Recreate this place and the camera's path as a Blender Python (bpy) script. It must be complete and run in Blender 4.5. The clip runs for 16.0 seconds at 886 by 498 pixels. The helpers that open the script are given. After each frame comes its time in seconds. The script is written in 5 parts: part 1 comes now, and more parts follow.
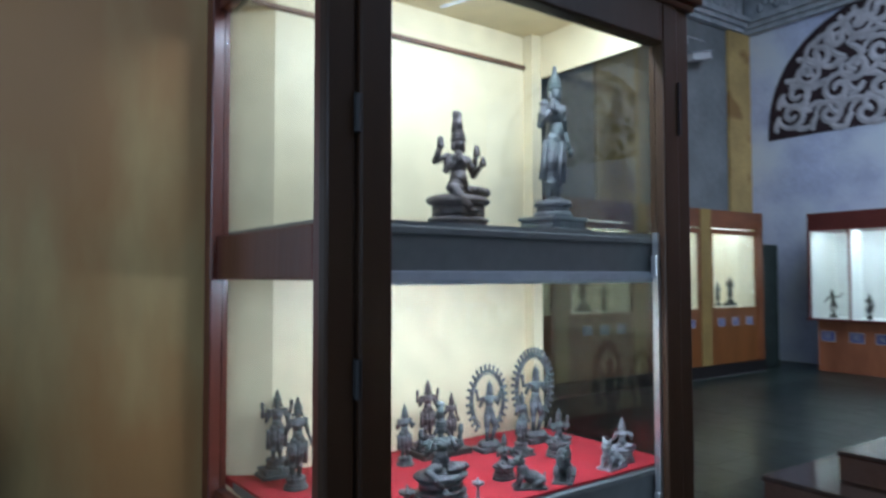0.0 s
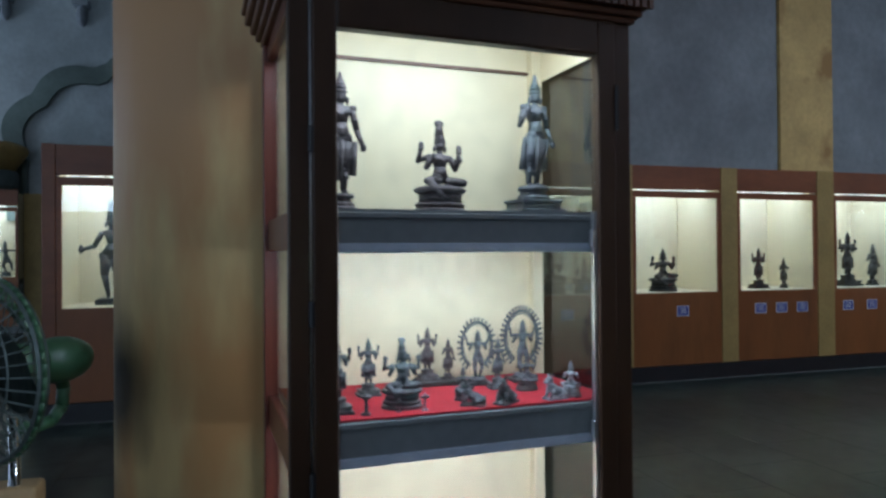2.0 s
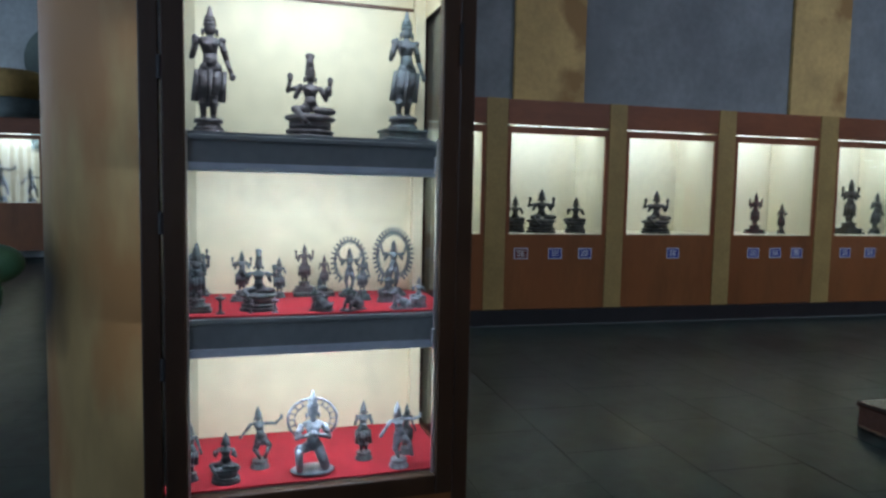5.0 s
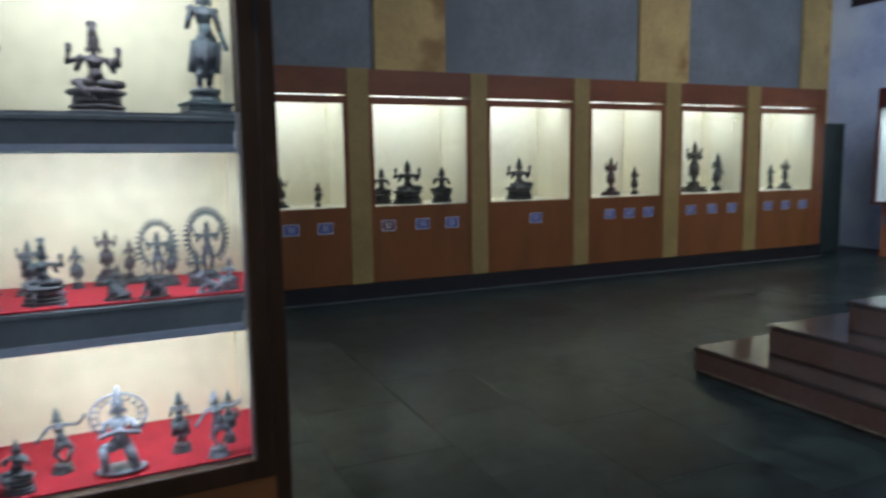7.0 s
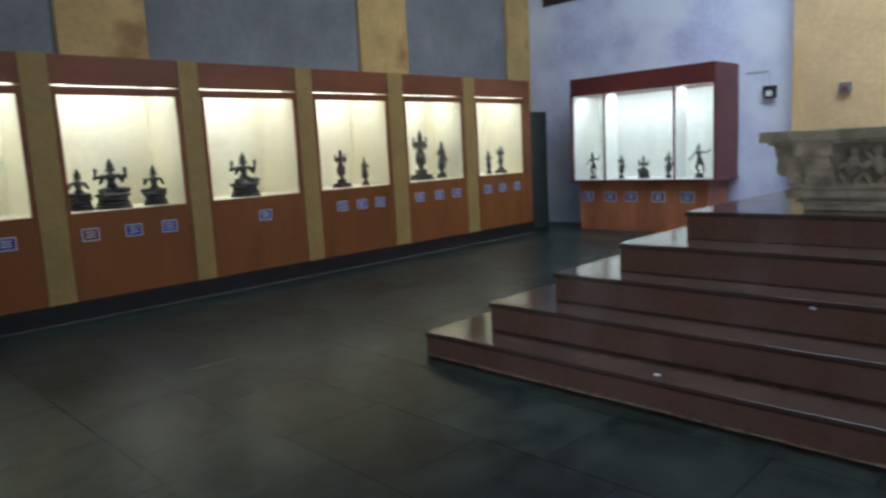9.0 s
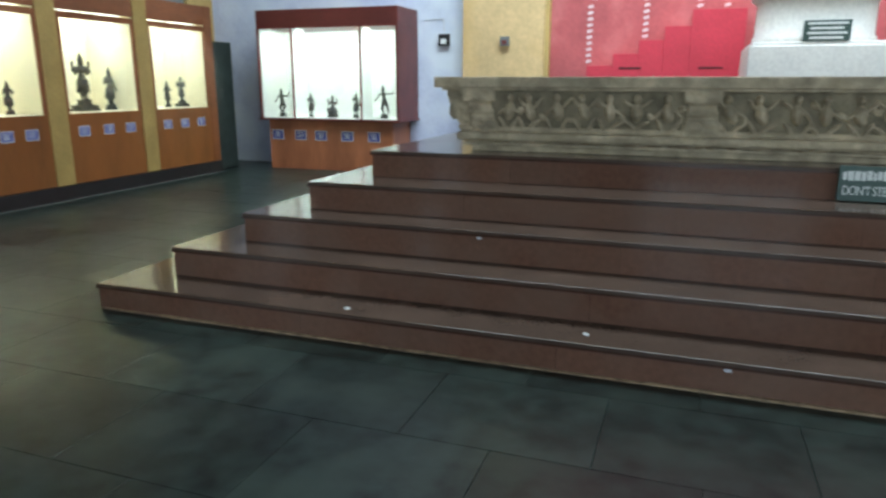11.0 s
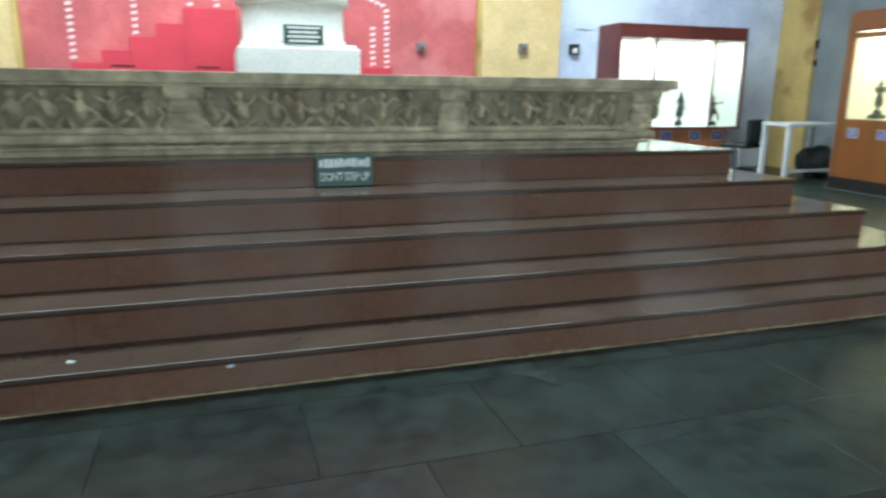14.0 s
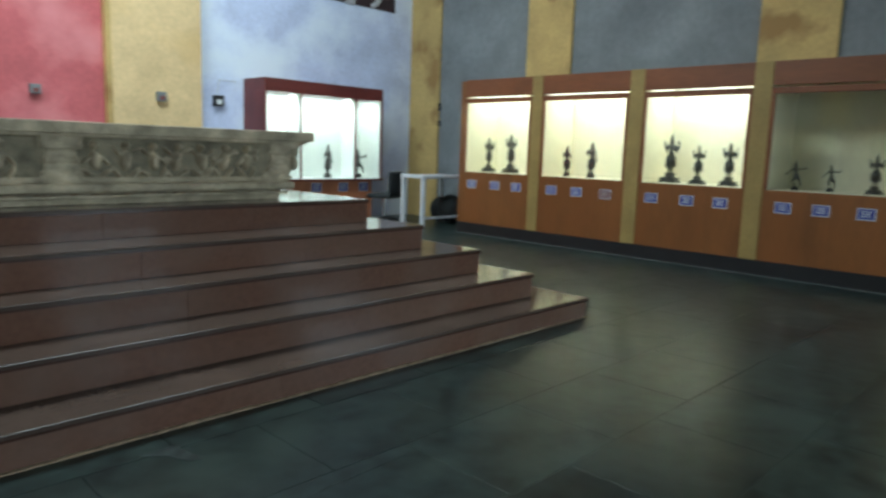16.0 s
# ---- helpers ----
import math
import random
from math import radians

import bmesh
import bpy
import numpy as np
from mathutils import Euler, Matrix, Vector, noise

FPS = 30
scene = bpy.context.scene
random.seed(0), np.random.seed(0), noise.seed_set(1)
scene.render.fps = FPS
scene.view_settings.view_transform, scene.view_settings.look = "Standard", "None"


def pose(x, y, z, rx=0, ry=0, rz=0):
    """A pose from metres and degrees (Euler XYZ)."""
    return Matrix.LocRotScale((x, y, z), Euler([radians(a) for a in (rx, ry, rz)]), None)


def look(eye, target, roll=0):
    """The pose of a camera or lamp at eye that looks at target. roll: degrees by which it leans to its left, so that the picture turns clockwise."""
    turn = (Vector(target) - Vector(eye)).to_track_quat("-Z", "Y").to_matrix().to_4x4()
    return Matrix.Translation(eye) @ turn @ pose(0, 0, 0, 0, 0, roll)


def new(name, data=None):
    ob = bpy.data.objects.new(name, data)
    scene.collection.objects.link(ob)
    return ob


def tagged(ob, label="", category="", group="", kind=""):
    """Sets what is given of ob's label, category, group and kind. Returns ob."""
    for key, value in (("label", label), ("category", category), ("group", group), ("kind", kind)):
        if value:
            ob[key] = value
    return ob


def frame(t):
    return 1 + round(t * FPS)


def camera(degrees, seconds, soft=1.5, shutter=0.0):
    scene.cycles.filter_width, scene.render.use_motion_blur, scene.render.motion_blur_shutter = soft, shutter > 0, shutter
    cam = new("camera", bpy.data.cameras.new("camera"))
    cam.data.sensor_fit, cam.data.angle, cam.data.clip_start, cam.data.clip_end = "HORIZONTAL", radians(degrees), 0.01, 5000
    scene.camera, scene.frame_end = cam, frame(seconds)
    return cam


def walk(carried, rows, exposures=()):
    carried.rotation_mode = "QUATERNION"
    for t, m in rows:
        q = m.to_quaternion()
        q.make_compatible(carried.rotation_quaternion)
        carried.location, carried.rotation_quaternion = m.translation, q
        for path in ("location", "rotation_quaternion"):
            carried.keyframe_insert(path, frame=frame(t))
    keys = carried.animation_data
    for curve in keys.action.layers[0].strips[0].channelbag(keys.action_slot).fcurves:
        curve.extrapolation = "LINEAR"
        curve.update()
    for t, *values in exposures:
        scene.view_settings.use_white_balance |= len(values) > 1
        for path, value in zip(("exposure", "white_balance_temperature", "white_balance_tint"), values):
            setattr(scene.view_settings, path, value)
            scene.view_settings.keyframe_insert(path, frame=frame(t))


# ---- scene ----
cam = camera(66.0, 16.0, soft=2.6, shutter=0.5)
PATH = [
    (0, (0.525, 0.637, 1.435), (-1.137, 1.746, 1.515), -0.1),
    (0.5, (0.687, 0.675, 1.438), (-1.08, 1.598, 1.602), -0.9),
    (1, (0.852, 0.681, 1.43), (-0.967, 1.505, 1.55), -1.9),
    (1.5, (0.976, 0.754, 1.432), (-0.931, 1.351, 1.527), -2.7),
    (2, (1.076, 0.888, 1.419), (-0.837, 1.471, 1.435), -0.4),
    (2.5, (1.1, 0.995, 1.411), (-0.841, 1.474, 1.418), -1.4),
    (3, (1.098, 1.104, 1.408), (-0.867, 1.478, 1.4), 0.3),
    (5.5, (1.387, 1.284, 1.378), (-0.537, 1.794, 1.178), 0.7),
    (6, (1.384, 1.321, 1.38), (-0.55, 1.774, 1.151), -1.9),
    (6.5, (1.42, 1.369, 1.378), (-0.487, 1.92, 1.137), -1.4),
    (7, (1.386, 1.444, 1.382), (-0.428, 2.25, 1.142), -0.9),
    (7.5, (1.336, 1.529, 1.398), (-0.392, 2.521, 1.229), 1.0),
    (8, (1.315, 1.598, 1.401), (-0.318, 2.738, 1.217), 0.0),
    (8.5, (1.302, 1.701, 1.362), (-0.215, 2.985, 1.141), -1.8),
    (9, (1.28, 1.721, 1.359), (-0.123, 3.118, 1.077), -3.0),
    (9.5, (1.273, 1.72, 1.366), (0.073, 3.289, 1.049), -2.3),
    (12, (1.323, 1.8, 1.332), (0.893, 3.681, 0.806), 0.0),
    (12.5, (1.371, 1.81, 1.329), (1.066, 3.714, 0.8), -0.5),
    (13, (1.457, 1.885, 1.301), (1.459, 3.824, 0.812), 0.5),
    (13.5, (1.51, 1.867, 1.309), (1.819, 3.784, 0.83), 0.6),
    (14, (1.54, 1.906, 1.293), (2.146, 3.756, 0.835), 0.7),
    (14.5, (1.595, 1.974, 1.276), (2.407, 3.761, 0.891), 1.5),
    (15, (1.655, 1.97, 1.271), (2.691, 3.646, 0.925), 1.5),
    (15.5, (1.734, 1.955, 1.271), (2.972, 3.494, 0.959), 1.9),
    (16, (1.741, 1.924, 1.279), (3.16, 3.304, 0.992), 1.9),
]

EXPOSURE = [(0.0, -0.25, 5250, 8), (1.0, -0.45, 5250, 8), (2.5, -0.52, 5250, 8), (5.5, -0.48, 5300, 9), (6.5, -0.42, 5350, 10), (7.5, -0.25, 5450, 11), (8.3, -0.12, 5650, 12), (9.5, 0.15, 5850, 9), (12.0, 1.05, 6100, -6), (14.0, 1.15, 5950, -8), (14.6, 1.06, 5950, -7), (16.0, 0.50, 5850, -5)]
walk(cam, [(t, look(e, a, r)) for t, e, a, r in PATH], EXPOSURE)

# ---- light ----
world = bpy.data.worlds.new("sky")
scene.world = world
world.use_nodes = True
_n = world.node_tree.nodes
_sky = _n.new("ShaderNodeTexSky")
_sky.sky_type, _sky.sun_disc = "NISHITA", False
_sky.sun_elevation, _sky.sun_rotation = radians(50), radians(200)
world.node_tree.links.new(_sky.outputs[0], _n["Background"].inputs[0])
_n["Background"].inputs[1].default_value = 0.12


def area(name, m, sx, sy, watts, colour=(1, 1, 1)):
    data = bpy.data.lights.new(name, "AREA")
    data.shape, data.size, data.size_y, data.energy, data.color = "RECTANGLE", sx, sy, watts, colour
    ob = new(name, data)
    ob.matrix_world = m
    return ob


DAY = (0.80, 0.89, 1.0)
SOUTH, EX_WALL = -8.0, 10.95
# unseen openings assumed to the south; that at -10.4 added to brighten the aisle
for _x, _w, _p in ((-10.4, 2.4, 85), (-4.3, 2.6, 30), (2.2, 3.6, 42), (8.0, 2.6, 70)):
    area("daylight", pose(_x, SOUTH + 0.1, 2.5, 90, 0, 0), _w, 3.8, _p * _w, DAY)
# unseen high east opening, added to light the column's darker side
area("daylight", pose(EX_WALL - 0.1, -3.4, 3.9, 90, 0, 90), 3.2, 2.2, 170, DAY)
# unseen roof opening before the niche, added to brighten the end wall
SKY = (-2.6, 7.0, 6.9, 9.6)
area("assumed_roof_light", pose((SKY[0] + SKY[1]) / 2, (SKY[2] + SKY[3]) / 2, 6.98, 14, 0, 0), SKY[1] - SKY[0] - 0.1, SKY[3] - SKY[2] - 0.1, 610, (0.86, 0.92, 1.0))

TUBE = (0.94, 0.97, 1.0)
CASE_W = 10.2


# ---- materials ----
def mat(name, colour, rough=0.6, metal=0.0, vary=0.12, scale=6.0, bump=0.0, bscale=60.0, tint=None, tscale=1.2,
        tlow=0.5, thigh=0.7, stretch=None, coat=0.0, rand=0.0, spec=0.5, rvary=0.0, rrand=0.0, stain=None, coords="Object"):
    """Base colour with fine and coarse variation, an optional second colour in patches, bump and per-piece change."""
    m = bpy.data.materials.new(name)
    m.use_nodes = True
    nt = m.node_tree
    N, L = nt.nodes, nt.links
    b = N["Principled BSDF"]
    b.inputs["Roughness"].default_value, b.inputs["Metallic"].default_value = rough, metal
    b.inputs["Coat Weight"].default_value, b.inputs["Specular IOR Level"].default_value = coat, spec
    b.inputs["Coat Roughness"].default_value = 0.12
    tc = N.new("ShaderNodeTexCoord" if coords != "World" else "ShaderNodeNewGeometry")
    vec = tc.outputs[coords if coords != "World" else "Position"]
    if stretch:
        mp = N.new("ShaderNodeMapping")
        mp.inputs["Scale"].default_value = stretch
        L.new(vec, mp.inputs[0])
        vec = mp.outputs[0]

    def noise_tex(s, detail=5.0):
        t = N.new("ShaderNodeTexNoise")
        t.inputs["Scale"].default_value, t.inputs["Detail"].default_value = s, detail
        L.new(vec, t.inputs["Vector"])
        return t.outputs["Fac"]

    def ramp(fac, a, z):
        r = N.new("ShaderNodeMapRange")
        r.inputs[1].default_value, r.inputs[2].default_value = a, z
        L.new(fac, r.inputs[0])
        return r.outputs[0]

    def mix(fac, a, z):
        x = N.new("ShaderNodeMix")
        x.data_type = "RGBA"
        if isinstance(fac, float):
            x.inputs[0].default_value = fac
        else:
            L.new(fac, x.inputs[0])
        for s, v in ((6, a), (7, z)):
            if isinstance(v, tuple):
                x.inputs[s].default_value = (*v, 1)
            else:
                L.new(v, x.inputs[s])
        return x.outputs[2]

    dark = tuple(c * (1 - vary * 1.6) for c in colour)
    light = tuple(min(1, c * (1 + vary)) for c in colour)
    col = mix(ramp(noise_tex(scale), 0.3, 0.7), dark, light)
    fine = mix(ramp(noise_tex(scale * 9, 3.0), 0.25, 0.75), (0.82,) * 3, (1.0,) * 3)
    mul = N.new("ShaderNodeMix")
    mul.data_type, mul.blend_type = "RGBA", "MULTIPLY"
    mul.inputs[0].default_value = 1.0
    L.new(col, mul.inputs[6]), L.new(fine, mul.inputs[7])
    col = mul.outputs[2]
    if tint:
        col = mix(ramp(noise_tex(tscale, 6.0), tlow, thigh), col, tint)
    if rand:
        oi = N.new("ShaderNodeObjectInfo")
        hs = N.new("ShaderNodeHueSaturation")
        mr = N.new("ShaderNodeMapRange")
        mr.inputs[3].default_value, mr.inputs[4].default_value = 1 - rand, 1 + rand
        L.new(oi.outputs["Random"], mr.inputs[0])
        L.new(mr.outputs[0], hs.inputs["Value"])
        L.new(col, hs.inputs["Color"])
        col = hs.outputs[0]
    if stain:
        ge, ds, mr2, ns = N.new("ShaderNodeNewGeometry"), N.new("ShaderNodeVectorMath"), N.new("ShaderNodeMapRange"), N.new("ShaderNodeMath")
        ds.operation, ds.inputs[1].default_value = "DISTANCE", stain[0]
        L.new(ge.outputs["Position"], ds.inputs[0])
        ns.operation, ns.inputs[1].default_value = "MULTIPLY_ADD", 0.22
        L.new(noise_tex(7.0), ns.inputs[0]), L.new(ds.outputs["Value"], ns.inputs[2])
        mr2.inputs[1].default_value, mr2.inputs[2].default_value, mr2.inputs[3].default_value, mr2.inputs[4].default_value = 0.17, 0.17 + stain[1], 0.9, 0.0
        L.new(ns.outputs[0], mr2.inputs[0])
        col = mix(mr2.outputs[0], col, stain[2])
    L.new(col, b.inputs["Base Color"])
    if rvary:
        rr = N.new("ShaderNodeMapRange")
        rr.inputs[1].default_value, rr.inputs[2].default_value = 0.3, 0.7
        rr.inputs[3].default_value, rr.inputs[4].default_value = max(0.02, rough - rvary), rough + rvary
        L.new(noise_tex(scale * 0.7), rr.inputs[0])
        out = rr.outputs[0]
        if rrand:
            oi2, m2, a2 = N.new("ShaderNodeObjectInfo"), N.new("ShaderNodeMath"), N.new("ShaderNodeMath")
            m2.operation, m2.inputs[1].default_value, m2.inputs[2].default_value = "MULTIPLY_ADD", 2 * rrand, -rrand
            L.new(oi2.outputs["Random"], m2.inputs[0])
            L.new(m2.outputs[0], a2.inputs[0]), L.new(out, a2.inputs[1])
            out = a2.outputs[0]
        L.new(out, b.inputs["Roughness"])
    if bump:
        bp = N.new("ShaderNodeBump")
        bp.inputs["Strength"].default_value, bp.inputs["Distance"].default_value = bump, 0.01
        L.new(noise_tex(bscale, 6.0), bp.inputs["Height"])
        L.new(bp.outputs[0], b.inputs["Normal"])
    return m


def glow(name, colour, strength):
    m = bpy.data.materials.new(name)
    m.use_nodes = True
    b = m.node_tree.nodes["Principled BSDF"]
    b.inputs["Base Color"].default_value = (*colour, 1)
    b.inputs["Emission Color"].default_value = (*colour, 1)
    b.inputs["Emission Strength"].default_value = strength
    return m


def glass_mat(name, power=4.0, most=0.6, tint=0.96):
    m = bpy.data.materials.new(name)
    m.use_nodes = True
    N, L = m.node_tree.nodes, m.node_tree.links
    N.remove(N["Principled BSDF"])
    t, g, x, f, pw, ad = (N.new("ShaderNode" + k) for k in ("BsdfTransparent", "BsdfGlossy", "MixShader", "LayerWeight", "Math", "Math"))
    t.inputs[0].default_value = (tint, tint + 0.02, tint + 0.01, 1)
    g.inputs["Roughness"].default_value = 0.01
    pw.operation, pw.inputs[1].default_value = "POWER", power
    ad.operation, ad.inputs[1].default_value, ad.inputs[2].default_value = "MULTIPLY_ADD", most, 0.04
    f.inputs[0].default_value = 0.5
    L.new(f.outputs["Facing"], pw.inputs[0]), L.new(pw.outputs[0], ad.inputs[0]), L.new(ad.outputs[0], x.inputs[0])
    L.new(t.outputs[0], x.inputs[1]), L.new(g.outputs[0], x.inputs[2])
    L.new(x.outputs[0], N["Material Output"].inputs[0])
    return m


M = {
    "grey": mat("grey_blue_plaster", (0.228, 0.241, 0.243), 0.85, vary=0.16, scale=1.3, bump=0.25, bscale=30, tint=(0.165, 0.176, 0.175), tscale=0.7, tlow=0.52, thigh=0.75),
    # grey plaster again, its colour raised to make up for the dim aisle
    "far_grey": mat("lifted_grey_plaster", (0.62, 0.66, 0.65), 0.85, vary=0.14, scale=1.3, bump=0.25, bscale=30, tint=(0.40, 0.44, 0.43), tscale=0.6, tlow=0.52, thigh=0.75),
    "lavender": mat("lavender_plaster", (0.64, 0.69, 0.89), 0.8, vary=0.10, scale=1.8, bump=0.3, bscale=25, tint=(0.72, 0.77, 0.84), tscale=0.9, tlow=0.42, thigh=0.62),
    "yellow": mat("ochre_yellow_plaster", (0.56, 0.39, 0.14), 0.75, vary=0.12, scale=2.0, bump=0.25, bscale=35, tint=(0.30, 0.175, 0.055), tscale=1.1, tlow=0.54, thigh=0.62),
    "column": mat("cream_yellow_plaster", (0.56, 0.395, 0.165), 0.55, vary=0.10, scale=2.2, bump=0.12, bscale=25, tint=(0.43, 0.235, 0.085), tscale=1.7, tlow=0.50, thigh=0.56, stretch=(1.0, 1.0, 0.35), stain=((-1.02, 0.59, 1.05), 0.17, (0.04, 0.027, 0.015))),
    "apricot": mat("apricot_plaster", (0.72, 0.52, 0.26), 0.75, vary=0.10, scale=2.0, bump=0.25, bscale=35, tint=(0.60, 0.40, 0.16), tscale=0.9),
    "red": mat("dull_red_plaster", (0.50, 0.115, 0.12), 0.8, vary=0.12, scale=2.0, bump=0.2, bscale=35, tint=(0.56, 0.20, 0.20), tscale=1.0),
    "bright_red": mat("bright_red_paint", (0.60, 0.04, 0.07), 0.6, vary=0.06, scale=3.0),
    "stripe": mat("pale_pink_paint", (0.78, 0.60, 0.62), 0.7, vary=0.05),
    "panel": mat("orange_brown_laminate", (0.220, 0.083, 0.021), 0.42, vary=0.16, scale=3.0, stretch=(1.0, 1.0, 0.22), bump=0.05, rand=0.06, tint=(0.190, 0.064, 0.015), tscale=1.5, tlow=0.45, thigh=0.75),
    "header": mat("red_brown_laminate", (0.205, 0.070, 0.023), 0.45, vary=0.16, scale=3.0, stretch=(1.0, 0.3, 1.0), bump=0.05, rand=0.05),
    "strip": mat("ochre_painted_board", (0.34, 0.232, 0.068), 0.6, vary=0.10, scale=3.0, bump=0.08, rand=0.05),
    "black": mat("black_skirting", (0.012, 0.012, 0.012), 0.5, vary=0.2),
    "cream": mat("cream_case_lining", (0.80, 0.735, 0.53), 0.55, vary=0.03, scale=2.0),
    "white_lining": mat("white_case_lining", (0.82, 0.83, 0.78), 0.55, vary=0.03, scale=2.0),
    "cab_lining": mat("cream_painted_lining", (0.80, 0.675, 0.43), 0.5, vary=0.03, scale=2.0),
    "maroon": mat("maroon_wood", (0.14, 0.028, 0.022), 0.4, vary=0.16, scale=4.0, stretch=(0.3, 1, 1), bump=0.05),
    "base_wood": mat("reddish_plywood", (0.42, 0.15, 0.065), 0.45, vary=0.18, scale=3.0, stretch=(1, 1, 0.2), bump=0.05),
    "cab_dark": mat("dark_polished_wood", (0.040, 0.019, 0.008), 0.42, spec=0.3, vary=0.25, scale=5, stretch=(1, 1, 0.15), bump=0.06, coat=0.06),
    "cab_red": mat("mahogany_varnish", (0.12, 0.028, 0.013), 0.35, vary=0.2, scale=5, stretch=(1, 1, 0.15), bump=0.06, coat=0.2),
    "paleline": mat("pale_floor_edge", (0.16, 0.17, 0.15), 0.6, vary=0.3, scale=12),
    "cornice": mat("brown_moulding_wood", (0.13, 0.052, 0.024), 0.45, vary=0.2, scale=8, bump=0.08),
    "fascia": mat("slate_grey_enamel", (0.16, 0.172, 0.172), 0.45, vary=0.10, scale=4),
    # bluish glow of the shelf tube put into the lip's colour
    "lip": mat("tube_lit_lip_paint", (0.40, 0.44, 0.50), 0.4, vary=0.05, scale=4),
    "cloth": mat("red_felt", (0.40, 0.012, 0.022), 0.95, vary=0.12, scale=14, bump=0.3, bscale=300),
    "alu": mat("aluminium", (0.72, 0.73, 0.75), 0.28, 0.9, vary=0.05),
    "bronze": mat("grey_patina_bronze", (0.125, 0.123, 0.130), 0.46, 0.25, vary=0.35, scale=9, bump=0.6, bscale=26, tint=(0.105, 0.130, 0.122), tscale=4, tlow=0.45, thigh=0.65),
    "bronze_brown": mat("brown_bronze", (0.115, 0.090, 0.088), 0.44, 0.25, vary=0.35, scale=9, bump=0.6, bscale=26),
    "bronze_dark": mat("dark_bronze", (0.065, 0.062, 0.055), 0.5, 0.35, vary=0.35, scale=9, bump=0.5, bscale=24),
    "silvery": mat("pale_grey_cast_metal", (0.34, 0.35, 0.38), 0.45, 0.3, vary=0.35, scale=9, bump=0.5, bscale=26),
    "slab": mat("worn_dark_slate", (0.0150, 0.0230, 0.0195), 0.31, vary=0.42, scale=9, tint=(0.026, 0.037, 0.030), tscale=2.2, tlow=0.48, thigh=0.68, rand=0.25, spec=0.24, rvary=0.02, rrand=0.015, coords="World"),
    "grout": mat("dark_joint_mortar", (0.020, 0.025, 0.022), 0.8),
    "granite": mat("red_brown_granite", (0.158, 0.080, 0.055), 0.08, spec=0.14, vary=0.10, scale=30, bump=0.0, tint=(0.165, 0.105, 0.080), tscale=2.2, tlow=0.4, thigh=0.8, rand=0.08, rvary=0.02),
    "tread": mat("polished_granite_tread", (0.078, 0.053, 0.040), 0.15, spec=0.22, vary=0.08, scale=5, tint=(0.095, 0.064, 0.048), tscale=2.0, rvary=0.03),
    "nosing": mat("dark_nosing_strip", (0.06, 0.024, 0.017), 0.2, vary=0.2, scale=20),
    "dust": mat("mortar_dust", (0.34, 0.24, 0.15), 0.9, vary=0.3, scale=20),
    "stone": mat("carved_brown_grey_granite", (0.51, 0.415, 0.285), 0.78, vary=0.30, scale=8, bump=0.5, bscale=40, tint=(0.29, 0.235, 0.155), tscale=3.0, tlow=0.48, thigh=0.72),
    # recess shade of the frieze put into a darker stone colour
    "stone_ground": mat("shaded_granite_ground", (0.25, 0.207, 0.138), 0.88, vary=0.3, scale=9, bump=0.5, bscale=40),
    "marble": mat("white_painted_pedestal", (0.82, 0.80, 0.76), 0.5, vary=0.04, scale=3),
    "sign": mat("dark_green_board", (0.035, 0.075, 0.062), 0.45, vary=0.1),
    "letter": mat("white_lettering", (0.78, 0.80, 0.78), 0.6, vary=0.03),
    "blue": mat("blue_label_print", (0.03, 0.04, 0.24), 0.4, vary=0.06),
    "plate": mat("white_label_card", (0.60, 0.63, 0.70), 0.5, vary=0.04),
    "mural_bg": mat("dark_maroon_mural_ground", (0.035, 0.018, 0.022), 0.8, vary=0.2, scale=3),
    "mural_fg": mat("grey_white_mural_relief", (0.58, 0.56, 0.58), 0.8, vary=0.22, scale=4, bump=0.2),
    "frieze": mat("grey_stucco", (0.46, 0.49, 0.52), 0.85, vary=0.2, scale=5, bump=0.5, bscale=18),
    "green_trim": mat("green_arch_trim", (0.21, 0.255, 0.225), 0.75, vary=0.15, scale=2),
    "ceiling": mat("pale_ceiling_plaster", (0.50, 0.51, 0.52), 0.9, vary=0.1, scale=1),
    "scuff": mat("pale_floor_scuff", (0.030, 0.038, 0.033), 0.4, spec=0.2, vary=0.4, scale=18),
    "board": mat("dark_green_metal", (0.03, 0.042, 0.036), 0.5, vary=0.2),
    "fan_green": mat("green_plastic", (0.062, 0.142, 0.068), 0.38, vary=0.06),
    "fan_blade": mat("dark_blade_plastic", (0.03, 0.045, 0.035), 0.45, vary=0.1),
    "wire": mat("grey_wire", (0.13, 0.155, 0.14), 0.45, 0.4, vary=0.05),
    "tan": mat("tan_plastic", (0.46, 0.30, 0.13), 0.5, vary=0.06),
    "chrome": mat("chrome", (0.75, 0.76, 0.78), 0.12, 1.0, vary=0.02),
    "white_metal": mat("white_painted_metal", (0.66, 0.67, 0.68), 0.4, vary=0.05),
    "dark_thing": mat("dark_fabric", (0.02, 0.022, 0.022), 0.8, vary=0.2),
    "vase": mat("ochre_basket", (0.48, 0.32, 0.10), 0.7, vary=0.15, scale=5, bump=0.3),
    "drum": mat("grey_green_drum", (0.14, 0.17, 0.16), 0.7, vary=0.15),
}
GLASS = glass_mat("clear_glass")
# darker and more reflective glass, for the cabinet's right side only
TINTED = glass_mat("tinted_glass", 2.6, 0.5, 0.60)
LIT = glow("lamp_slit", (1.0, 0.95, 0.85), 1.0)


